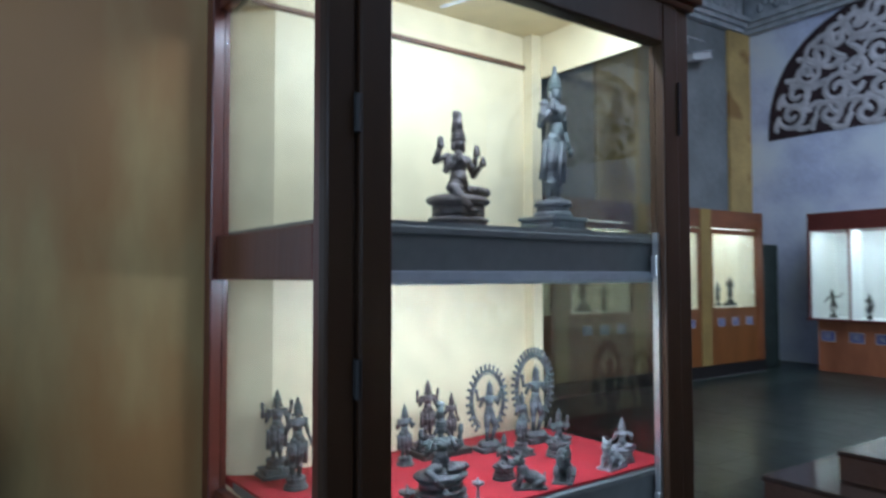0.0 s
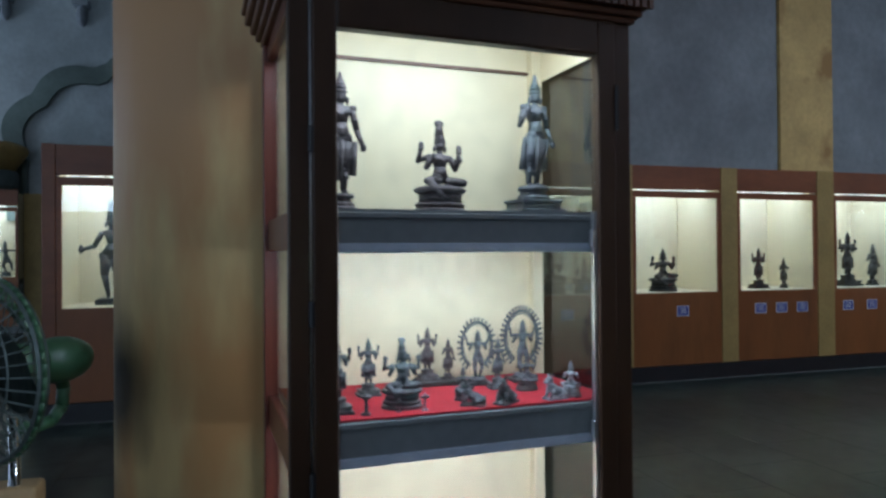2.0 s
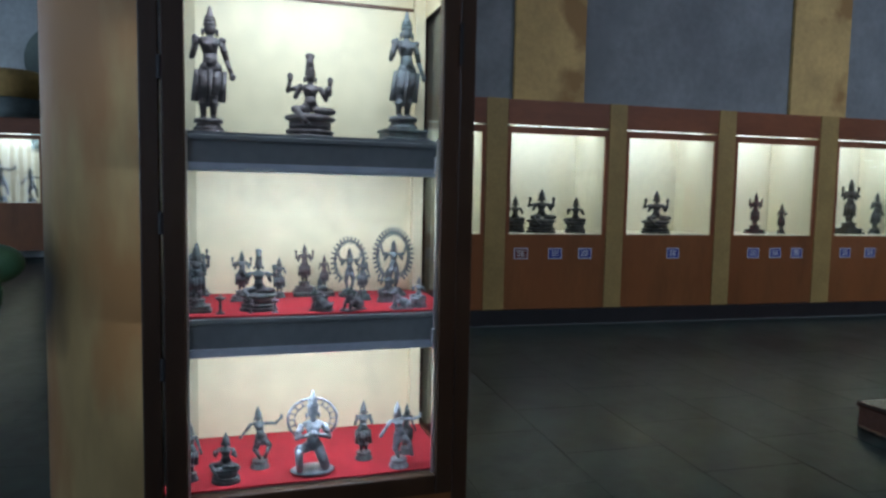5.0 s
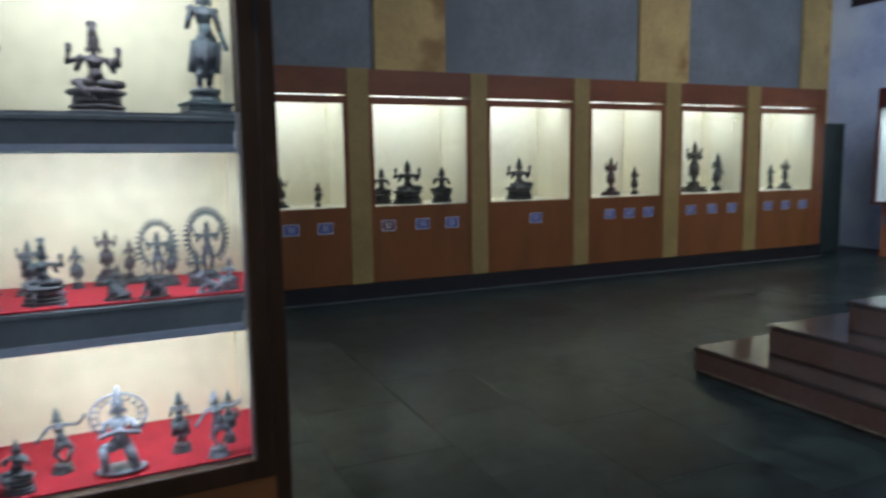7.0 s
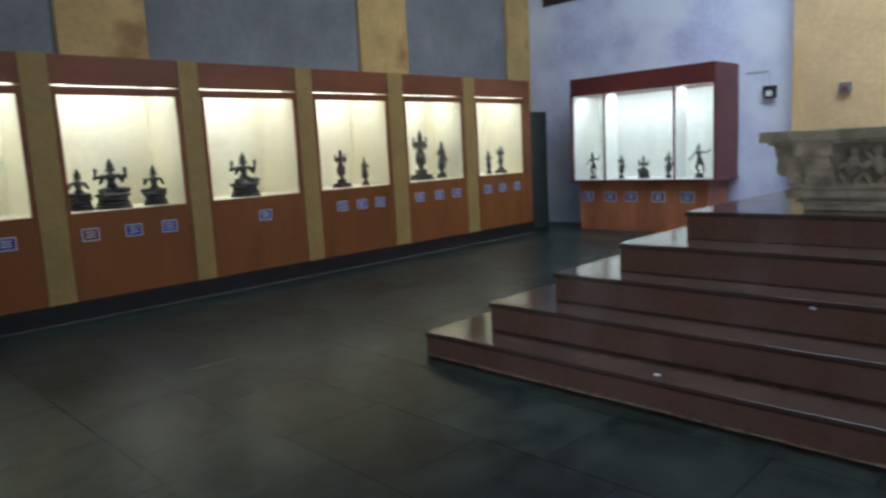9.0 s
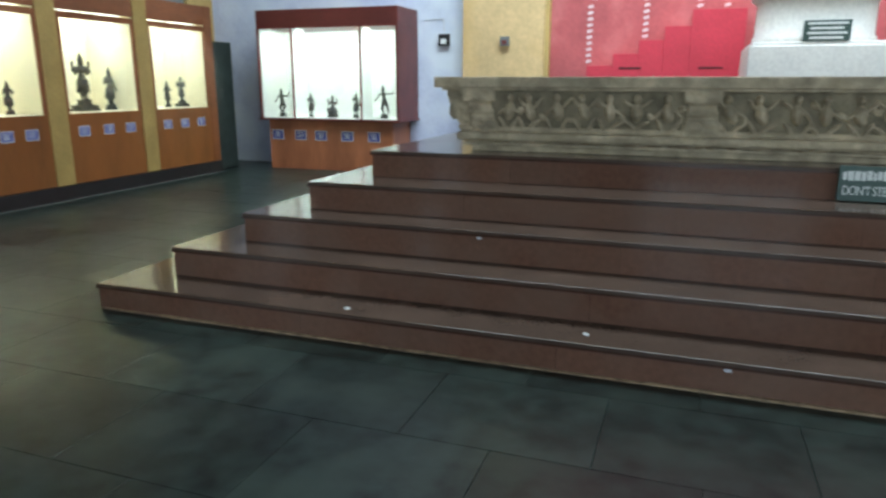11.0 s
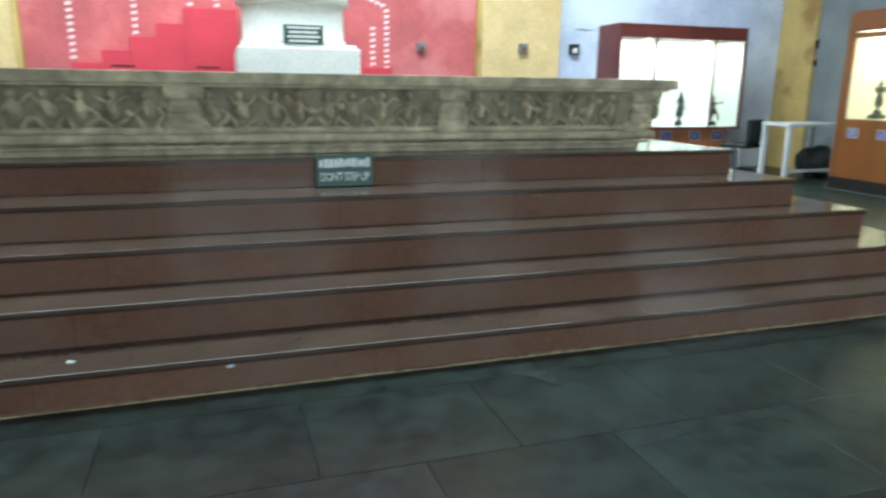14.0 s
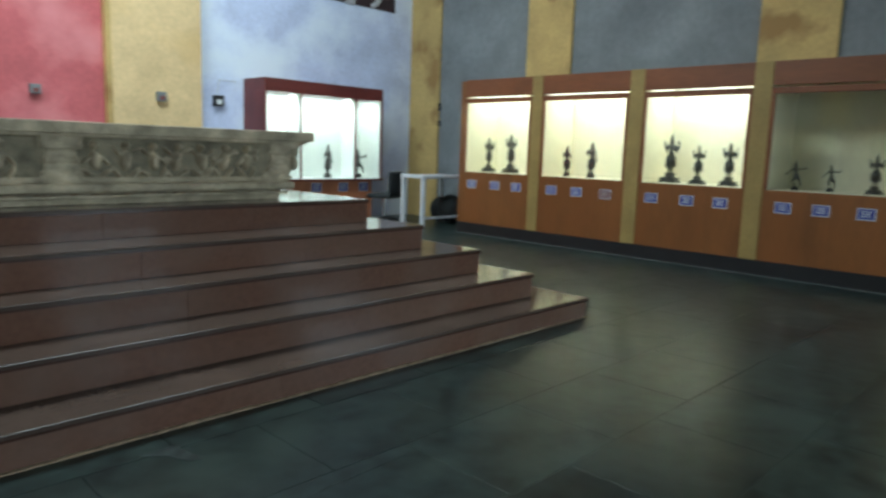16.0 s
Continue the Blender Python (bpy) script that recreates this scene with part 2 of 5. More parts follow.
# ---- mesh helpers ----
def box(bm, x0, x1, y0, y1, z0, z1, bevel=0.0):
    r = bmesh.ops.create_cube(bm, size=1.0, matrix=Matrix.Translation(((x0 + x1) / 2, (y0 + y1) / 2, (z0 + z1) / 2)) @ Matrix.Diagonal((x1 - x0, y1 - y0, z1 - z0, 1)))
    if bevel:
        edges = list({e for v in r["verts"] for e in v.link_edges})
        bmesh.ops.bevel(bm, geom=edges, offset=bevel, segments=2, affect="EDGES", profile=0.5)
    return bm


def boxed(*a, **k):
    return box(bmesh.new(), *a, **k)


def lathe(bm, profile, seg=32, at=(0, 0, 0), cap=True):
    """Turns (radius, height) pairs round the upright axis."""
    rings = []
    for r, z in profile:
        rings.append([bm.verts.new((at[0] + r * math.cos(2 * math.pi * i / seg), at[1] + r * math.sin(2 * math.pi * i / seg), at[2] + z)) for i in range(seg)])
    for a, b in zip(rings, rings[1:]):
        for i in range(seg):
            bm.faces.new((a[i], a[(i + 1) % seg], b[(i + 1) % seg], b[i]))
    if cap:
        bm.faces.new(rings[0][::-1])
        bm.faces.new(rings[-1])
    return bm


def ell(bm, c, r, rot=None, u=12, v=8):
    m = Matrix.Translation(c) @ (rot or Matrix.Identity(4)) @ Matrix.Diagonal((*r, 1))
    bmesh.ops.create_uvsphere(bm, u_segments=u, v_segments=v, radius=1.0, matrix=m)


def limb(bm, a, b, r1, r2, seg=9):
    a, b = Vector(a), Vector(b)
    d = b - a
    m = Matrix.Translation((a + b) / 2) @ d.to_track_quat("Z", "Y").to_matrix().to_4x4()
    bmesh.ops.create_cone(bm, cap_ends=True, segments=seg, radius1=r1, radius2=r2, depth=d.length, matrix=m)


def tube(bm, pts, r, seg=6, closed=False):
    n = len(pts)
    for i in range(n if closed else n - 1):
        limb(bm, pts[i], pts[(i + 1) % n], r, r, seg)


def mesh_of(bm, name, material, smooth=False):
    bmesh.ops.recalc_face_normals(bm, faces=bm.faces[:])
    me = bpy.data.meshes.new(name)
    bm.to_mesh(me)
    bm.free()
    me.materials.append(material)
    if smooth:
        for p in me.polygons:
            p.use_smooth = True
    return me


def part(name, bm, material, parent=None, label="", smooth=False):
    ob = new(name, mesh_of(bm, name, material, smooth))
    if parent:
        ob.parent = parent
    if label:
        ob["label"] = label
    return ob


def empty(name, m=None):
    ob = new(name)
    ob.empty_display_size = 0.1
    if m is not None:
        ob.matrix_world = m
    return ob


def struct(name, bm, material, label, category, smooth=False):
    return tagged(part(name, bm, material, None, "", smooth), label, category, "", "structure")


# ---- setting ----
WX, EX, NY, FX, TOP = -6.48, 10.95, 11.85, -13.5, 6.9

floor = struct("floor", boxed(FX - 0.3, EX + 0.3, SOUTH - 0.3, NY + 0.3, -0.12, -0.006), M["grout"], "dark polished slate slab floor", "floor")
# the gap left at SKY is the added, unseen roof opening
_bm = boxed(FX - 0.3, EX + 0.3, SOUTH - 0.3, SKY[2], TOP, TOP + 0.3)
box(_bm, FX - 0.3, EX + 0.3, SKY[3], NY + 0.3, TOP, TOP + 0.3)
box(_bm, FX - 0.3, SKY[0], SKY[2], SKY[3], TOP, TOP + 0.3)
box(_bm, SKY[1], EX + 0.3, SKY[2], SKY[3], TOP, TOP + 0.3)
struct("ceiling", _bm, M["ceiling"], "pale plaster ceiling high above the hall", "ceiling")
# the gap between y -5.0 and -1.8 is an added, unseen opening
_bm = boxed(EX, EX + 0.3, SOUTH, NY, 0, 2.8)
box(_bm, EX, EX + 0.3, SOUTH, NY, 5.0, 5.69)
box(_bm, EX, EX + 0.3, SOUTH, NY, 5.69, TOP)
box(_bm, EX, EX + 0.3, SOUTH, -5.0, 2.8, 5.0)
box(_bm, EX, EX + 0.3, -1.8, NY, 2.8, 5.0)
struct("wall_east", _bm, M["grey"], "grey-blue plastered side wall, stained", "wall")
struct("wall_west", boxed(WX - 0.5, WX, 0.95, NY, 0, TOP), M["grey"], "grey-blue plastered side wall with damp stains", "wall")
struct("wall_far", boxed(FX - 0.3, FX, SOUTH, NY, 0, TOP), M["far_grey"], "grey wall of the far aisle, lightened in colour for dim light", "wall")
struct("wall_north", boxed(FX - 0.3, EX + 0.3, NY, NY + 0.4, 0, TOP), M["lavender"], "lavender-blue plastered end wall", "wall")

# unseen south wall, with assumed tall openings to the daylight
_bm = bmesh.new()
_cuts = [(-11.6, -9.2), (-5.6, -3.0), (0.4, 4.0), (6.7, 9.3)]
_x = FX - 0.3
for a, b in _cuts:
    box(_bm, _x, a, SOUTH - 0.4, SOUTH, 0, TOP)
    box(_bm, a, b, SOUTH - 0.4, SOUTH, 4.5, TOP)
    box(_bm, a, b, SOUTH - 0.4, SOUTH, 0, 0.5)
    _x = b
box(_bm, _x, EX + 0.3, SOUTH - 0.4, SOUTH, 0, TOP)
# bars added to break up the openings' reflection in the risers
for a, b in _cuts:
    for k in (1, 2, 3):
        box(_bm, a + (b - a) * k / 4 - 0.07, a + (b - a) * k / 4 + 0.07, SOUTH + 0.12, SOUTH + 0.2, 0.5, 4.5)
    for z in (1.9, 3.2):
        box(_bm, a, b, SOUTH + 0.12, SOUTH + 0.2, z - 0.06, z + 0.06)
struct("wall_south", _bm, M["grey"], "unseen plain plastered wall with assumed tall daylight openings", "wall")

# ochre pilasters on the side walls and beside the red niche
for name, (x0, x1, y0, y1) in {
    "pilaster_1": (WX, WX + 0.06, 4.08, 4.99), "pilaster_2": (WX, WX + 0.06, 7.97, 8.87), "pilaster_3": (WX, WX + 0.06, 11.22, NY),
    "pilaster_4": (EX - 0.06, EX, 4.45, 5.37), "pilaster_5": (EX - 0.06, EX, 8.20, 9.06), "pilaster_6": (EX - 0.06, EX, 11.08, NY),
    "pilaster_7": (-1.93, -0.72, NY - 0.22, NY), "pilaster_8": (5.28, 6.55, NY - 0.22, NY),
}.items():
    struct(name, boxed(x0, x1, y0, y1, 0, 5.7 if "7" not in name and "8" not in name else TOP, bevel=0.008), M["apricot" if "7" in name or "8" in name else "yellow"], "ochre yellow plastered pilaster with brown damp stains", "pilaster")
for name, x0, x1 in (("trim_1", -0.72, -0.66), ("trim_2", 5.22, 5.28)):
    struct(name, boxed(x0, x1, NY - 0.24, NY, 0, TOP), M["yellow"], "narrow ochre edge moulding beside the red niche", "trim")
struct("niche_wall", boxed(-0.66, 5.22, NY - 0.12, NY, 0, TOP), M["red"], "dull red painted wall of the throne niche", "wall")

# cornice and stucco frieze
_bm = bmesh.new()
for x0, x1, y0, y1 in ((WX, -1.93, NY - 0.2, NY), (6.55, EX, NY - 0.2, NY)):
    for k, (d, z0, z1) in enumerate(((0.10, 5.70, 5.78), (0.16, 5.78, 5.86), (0.22, 5.86, 5.94), (0.06, 5.94, TOP))):
        box(_bm, x0, x1, NY - d, NY, z0, z1)
struct("cornice_north", _bm, M["frieze"], "grey moulded stucco cornice and frieze", "cornice")
_bm = bmesh.new()
for d, z0, z1 in ((0.10, 5.70, 5.78), (0.16, 5.78, 5.86), (0.22, 5.86, 5.94), (0.06, 5.94, TOP)):
    box(_bm, WX, WX + d, 0.95, NY - 0.22, z0, z1)
struct("cornice_west", _bm, M["frieze"], "grey moulded stucco cornice and frieze", "cornice")
_bm = bmesh.new()
for d, z0, z1 in ((0.10, 5.70, 5.78), (0.16, 5.78, 5.86), (0.22, 5.86, 5.94), (0.06, 5.94, TOP)):
    box(_bm, EX - d, EX, SOUTH, NY - 0.22, z0, z1)
struct("cornice_east", _bm, M["frieze"], "grey moulded stucco cornice and frieze", "cornice")
_bm = bmesh.new()
rnd = random.Random(4)
for i in range(46):
    x = WX + 0.3 + i * 0.1
    lim = 0.05 + 0.03 * rnd.random()
    ell(_bm, (x, NY - 0.06, 6.12 + 0.1 * math.sin(i * 1.1)), (lim, 0.04, lim * 1.5), u=8, v=5)
for i in range(60):
    ell(_bm, (WX + 0.06, NY - 0.4 - i * 0.1, 6.12 + 0.1 * math.sin(i * 1.1)), (0.04, 0.06, 0.09), u=8, v=5)
struct("frieze_ornament", _bm, M["frieze"], "row of grey stucco foliage ornaments", "frieze", True)


def mural(cx, name):
    """A half-round painted panel with pale scrolls on a dark ground."""
    w, z0, h = 2.05, 3.76, 2.05
    ob = empty(name, pose(cx, NY - 0.012, z0))
    n = 40
    pts = [(-w * math.cos(math.pi * i / n), h * math.sin(math.pi * i / n) ** 0.85) for i in range(n + 1)]
    bm = bmesh.new()
    f = bm.faces.new([bm.verts.new((x, 0, z)) for x, z in pts])
    r = bmesh.ops.extrude_face_region(bm, geom=[f])
    bmesh.ops.translate(bm, vec=(0, 0.012, 0), verts=[v for v in r["geom"] if isinstance(v, bmesh.types.BMVert)])
    part("ground_panel", bm, M["mural_bg"], ob, "dark maroon painted ground")
    g = random.Random(7)

    def ribbon(path, wid):
        bm = bmesh.new()
        prev = None
        for i, (x, z) in enumerate(path):
            a = path[min(i + 1, len(path) - 1)]
            b = path[max(i - 1, 0)]
            d = Vector((a[0] - b[0], a[1] - b[1]))
            d = d.normalized() if d.length else Vector((1, 0))
            k = wid * (0.35 + 0.65 * math.sin(math.pi * (0.12 + 0.8 * i / len(path))))
            p, q = (x - d.y * k, z + d.x * k), (x + d.y * k, z - d.x * k)
            cur = [bm.verts.new((p[0], -0.004, p[1])), bm.verts.new((x, -0.016, z)), bm.verts.new((q[0], -0.004, q[1]))]
            if prev:
                bm.faces.new((prev[0], prev[1], cur[1], cur[0]))
                bm.faces.new((prev[1], prev[2], cur[2], cur[1]))
            prev = cur
        part("scroll", bm, M["mural_fg"], ob)

    for side in (-1, 1):
        for ring, cnt in ((0.80, 7), (0.50, 4), (0.22, 2)):
            for i in range(cnt):
                a = math.pi * (0.045 + 0.45 * i / max(1, cnt - 0.4))
                x, z = -w * ring * math.cos(a), h * (0.07 + ring * math.sin(a) * 0.98)
                s = 0.22 + 0.05 * g.random()
                ph, turn = g.random() * 6.28, g.choice((-1, 1))
                path = [(side * (x + s * (1 - k / 30) * math.cos(ph + turn * k * 0.36)), z + s * (1 - k / 30) * math.sin(ph + turn * k * 0.36)) for k in range(27)]
                path = [(px, max(0.03, pz)) for px, pz in path]
                ribbon(path, 0.055)
                for j in range(4):
                    b = ph + j * 1.7
                    q = [(side * (x + (s * 0.8 + k * 0.03) * math.cos(b + k * 0.13)), max(0.03, z + (s * 0.8 + k * 0.03) * math.sin(b + k * 0.13))) for k in range(7)]
                    ribbon([p for p in q if (p[0] / w) ** 2 + (p[1] / h) ** 2 < 0.95] or q[:2], 0.05)
    bm = bmesh.new()
    prev = None
    for x, z in pts:
        cur = [bm.verts.new((x * k, -0.01, z * k)) for k in (1.0, 0.985)]
        if prev:
            bm.faces.new((prev[0], prev[1], cur[1], cur[0]))
        prev = cur
    part("border", bm, M["mural_bg"], ob)
    return tagged(ob, "half-round wall panel with pale scrolls on dark maroon", "mural", "lunette murals")


mural(-4.04, "lunette_mural")
mural(8.39, "lunette_mural")

# scalloped blind arch on the far aisle wall
_bm = bmesh.new()
zs = 3.42


def scallop(k, cy=-1.38):
    out = []
    n = 60
    for i in range(n + 1):
        a = math.pi * i / n
        r = 1.0 + 0.09 * abs(math.sin(a * 4.5)) - (0 if abs(a - math.pi / 2) > 0.05 else -0.06)
        out.append((cy - (1.45 + k) * r * math.cos(a), zs + (1.32 + k) * r * math.sin(a)))
    return [(out[0][0], 2.1)] + out + [(out[-1][0], 2.1)]


inner, outer = scallop(0.0), scallop(0.34)
prev = None
for (y0, z0), (y1, z1) in zip(inner, outer):
    cur = [_bm.verts.new(c) for c in ((FX + 0.01, y0, z0), (FX + 0.14, y0, z0), (FX + 0.10, y1, z1), (FX + 0.01, y1, z1))]
    if prev:
        for j in range(4):
            _bm.faces.new((prev[j], prev[(j + 1) % 4], cur[(j + 1) % 4], cur[j]))
    prev = cur
struct("arch_trim", _bm, M["green_trim"], "green-edged scalloped blind arch moulding", "arch")

for y in (-3.2, -1.9, -0.9):
    _bm = bmesh.new()
    ell(_bm, (FX + 0.1, y, 6.05), (0.16, 0.10, 0.22), u=12, v=8)
    box(_bm, FX, FX + 0.3, y - 0.14, y + 0.14, 6.2, 6.32, 0.01)
    tagged(part("corbel", _bm, M["frieze"]), "small grey stucco corbel on the far wall", "corbel", "wall corbels")
ob = empty("wall_camera", pose(WX, 10.12, 5.02))
part("mount", boxed(0, 0.04, -0.05, 0.05, -0.04, 0.22, 0.006), M["fascia"], ob)
part("bracket", boxed(0.03, 0.20, -0.025, 0.025, -0.02, 0.02, 0.004), M["fascia"], ob)
bm = boxed(-0.075, 0.075, -0.26, 0.22, -0.06, 0.06, 0.02)
bmesh.ops.rotate(bm, cent=(0, 0, 0), matrix=Matrix.Rotation(radians(14), 3, "X"), verts=bm.verts[:])
bmesh.ops.translate(bm, vec=(0.22, 0.06, -0.03), verts=bm.verts[:])
part("housing", bm, M["white_metal"], ob, "pale weatherproof housing")
bm = boxed(-0.09, 0.09, -0.30, 0.26, 0.062, 0.07, 0.003)
bmesh.ops.rotate(bm, cent=(0, 0, 0), matrix=Matrix.Rotation(radians(14), 3, "X"), verts=bm.verts[:])
bmesh.ops.translate(bm, vec=(0.22, 0.06, -0.03), verts=bm.verts[:])
part("hood", bm, M["plate"], ob)
bm = bmesh.new()
tube(bm, [(0.02, 0.0, 0.22), (0.02, 0.02, 0.36), (0.02, 0.45, 0.36)], 0.012, 6)
part("conduit", bm, M["white_metal"], ob, "pale conduit")
tagged(ob, "pale surveillance camera on a high wall bracket", "camera")

# round plastered column beside the show cabinet
_bm = lathe(bmesh.new(), [(0.50, 0), (0.50, 2.2), (0.497, 4.5), (0.50, TOP)], 72, (-1.225, 1.036, 0))
struct("column_1", _bm, M["column"], "massive round column, cream-yellow plaster with brown stains", "column", True)


# ---- statues ----
def base_lotus(bm, w, z, d=None):
    """A stepped round base under a figure; returns its top."""
    d = d or w
    for k, (s, h) in enumerate(((1.0, 0.035), (0.86, 0.03), (0.70, 0.03), (0.84, 0.03))):
        r = bmesh.ops.create_cone(bm, cap_ends=True, segments=14, radius1=w * s, radius2=w * s * 0.93, depth=h,
                                  matrix=Matrix.Translation((0, 0, z + h / 2)) @ Matrix.Diagonal((1, d / w, 1, 1)))
        z += h
    return z


def head(bm, x, y, z, s=1.0, crown=0.13):
    ell(bm, (x, y, z), (0.042 * s, 0.046 * s, 0.055 * s))
    limb(bm, (x, y, z - 0.09 * s), (x, y, z - 0.03 * s), 0.028 * s, 0.024 * s)
    for k, (r, h) in enumerate(((0.052, 0.0), (0.047, 0.03), (0.038, 0.055))):
        ell(bm, (x, y, z + (0.035 + h) * s), (r * s, r * s, 0.02 * s), u=10, v=6)
    if crown:
        limb(bm, (x, y, z + 0.03 * s), (x, y, z + (0.04 + crown) * s), 0.043 * s, 0.010 * s)
    for sgn in (-1, 1):
        ell(bm, (x + sgn * 0.05 * s, y, z - 0.025 * s), (0.013 * s, 0.016 * s, 0.032 * s), u=8, v=5)


def arm(bm, sh, el, ha, r=0.021, hold=None):
    limb(bm, sh, el, r * 1.2, r)
    limb(bm, el, ha, r, r * 0.75)
    ell(bm, el, (r * 1.1,) * 3, u=8, v=5)
    ell(bm, ha, (r * 1.15, r * 1.15, r * 1.5), u=8, v=5)
    mid = (Vector(sh) + Vector(el)) / 2
    ell(bm, mid, (r * 1.5, r * 1.5, r * 0.7), u=8, v=5)
    if hold:
        ell(bm, Vector(ha) + Vector((0, 0, 0.035)), hold, u=8, v=6)


def torso(bm, x, y, z, s=1.0, lean=0.0, female=False):
    """Hips at z, chest above."""
    ell(bm, (x, y, z), (0.082 * s, 0.06 * s, 0.058 * s))
    limb(bm, (x, y, z), (x + lean * 0.5, y, z + 0.11 * s), 0.062 * s, 0.048 * s, 12)
    limb(bm, (x + lean * 0.5, y, z + 0.10 * s), (x + lean, y, z + 0.21 * s), 0.047 * s, 0.078 * s, 12)
    ell(bm, (x + lean, y, z + 0.20 * s), (0.090 * s, 0.05 * s, 0.042 * s))
    if female:
        for g in (-1, 1):
            ell(bm, (x + lean + g * 0.036 * s, y - 0.042 * s, z + 0.175 * s), (0.028 * s,) * 3, u=10, v=6)
    for k in range(3):
        ell(bm, (x, y, z - 0.02 * s + k * 0.022 * s), (0.084 * s - k * 0.006, 0.063 * s - k * 0.004, 0.009 * s), u=12, v=4)


def fig_standing(female=True, arms=2, hip=0.02, square=False):
    bm = bmesh.new()
    if square:
        box(bm, -0.20, 0.20, -0.15, 0.15, -0.09, -0.045, 0.006)
        box(bm, -0.165, 0.165, -0.125, 0.125, -0.045, 0.0, 0.006)
        box(bm, -0.18, 0.18, -0.135, 0.135, 0.0, 0.025, 0.005)
        lz = 0.025
        for s in (0.125, 0.105, 0.12):
            bmesh.ops.create_cone(bm, cap_ends=True, segments=16, radius1=s, radius2=s * 0.94, depth=0.035, matrix=Matrix.Translation((0, 0, lz + 0.0175)))
            lz += 0.035
    else:
        lz = base_lotus(bm, 0.13, 0)
    f = lz
    for g in (-1, 1):
        limb(bm, (g * 0.036 + hip, 0, 0.49), (g * 0.038, -0.005, 0.30), 0.055, 0.038)
        ell(bm, (g * 0.038, -0.008, 0.30), (0.036, 0.036, 0.035), u=9, v=6)
        limb(bm, (g * 0.038, -0.005, 0.30), (g * 0.036, 0.005, f + 0.02), 0.035, 0.021)
        ell(bm, (g * 0.038, -0.025, f + 0.012), (0.022, 0.045, 0.014), u=8, v=5)
        for k in range(3):
            ell(bm, (g * 0.038, 0, 0.24 + k * 0.05), (0.046, 0.044, 0.012), u=10, v=4)
        limb(bm, (g * 0.10 + hip, 0.0, 0.50), (g * 0.095, 0.0, 0.26), 0.018, 0.030, 7)
    bmesh.ops.create_cone(bm, cap_ends=True, segments=16, radius1=0.056, radius2=0.080, depth=0.29, matrix=Matrix.Translation((hip * 0.5, 0.004, 0.365)) @ Matrix.Diagonal((1, 0.62, 1, 1)))
    for k in range(5):
        ell(bm, (hip * 0.5, -0.004, 0.25 + 0.048 * k), (0.064 + 0.005 * k, 0.050, 0.010), u=14, v=4)
    limb(bm, (hip * 0.6, -0.055, 0.50), (0.0, -0.05, 0.22), 0.020, 0.013, 7)
    torso(bm, hip, 0, 0.52, 1.0, -hip * 0.6, female)
    tx = hip * 0.4
    for k in range(9):
        a = math.pi * (1 + k / 8)
        ell(bm, (tx + 0.052 * math.cos(a), -0.042, 0.735 + 0.045 * math.sin(a)), (0.012, 0.012, 0.010), u=6, v=4)
    for g in (-1, 1):
        ell(bm, (tx + g * 0.092, 0, 0.735), (0.032, 0.030, 0.026), u=9, v=6)
    head(bm, tx + hip * 0.3, -0.005, 0.815, 1.0, 0.135)
    arm(bm, (tx - 0.088, 0, 0.725), (tx - 0.12, 0.01, 0.60), (tx - 0.10, -0.07, 0.70), hold=(0.018, 0.018, 0.022))
    if female:
        arm(bm, (tx + 0.088, 0, 0.725), (tx + 0.125, 0.01, 0.585), (tx + 0.165, -0.01, 0.46))
    else:
        arm(bm, (tx + 0.088, 0, 0.725), (tx + 0.125, 0.01, 0.60), (tx + 0.11, -0.07, 0.66))
    if arms == 4:
        for g in (-1, 1):
            arm(bm, (tx + g * 0.085, 0.01, 0.725), (tx + g * 0.155, 0.02, 0.66), (tx + g * 0.165, 0.0, 0.79), hold=(0.026, 0.012, 0.028))
    return bm


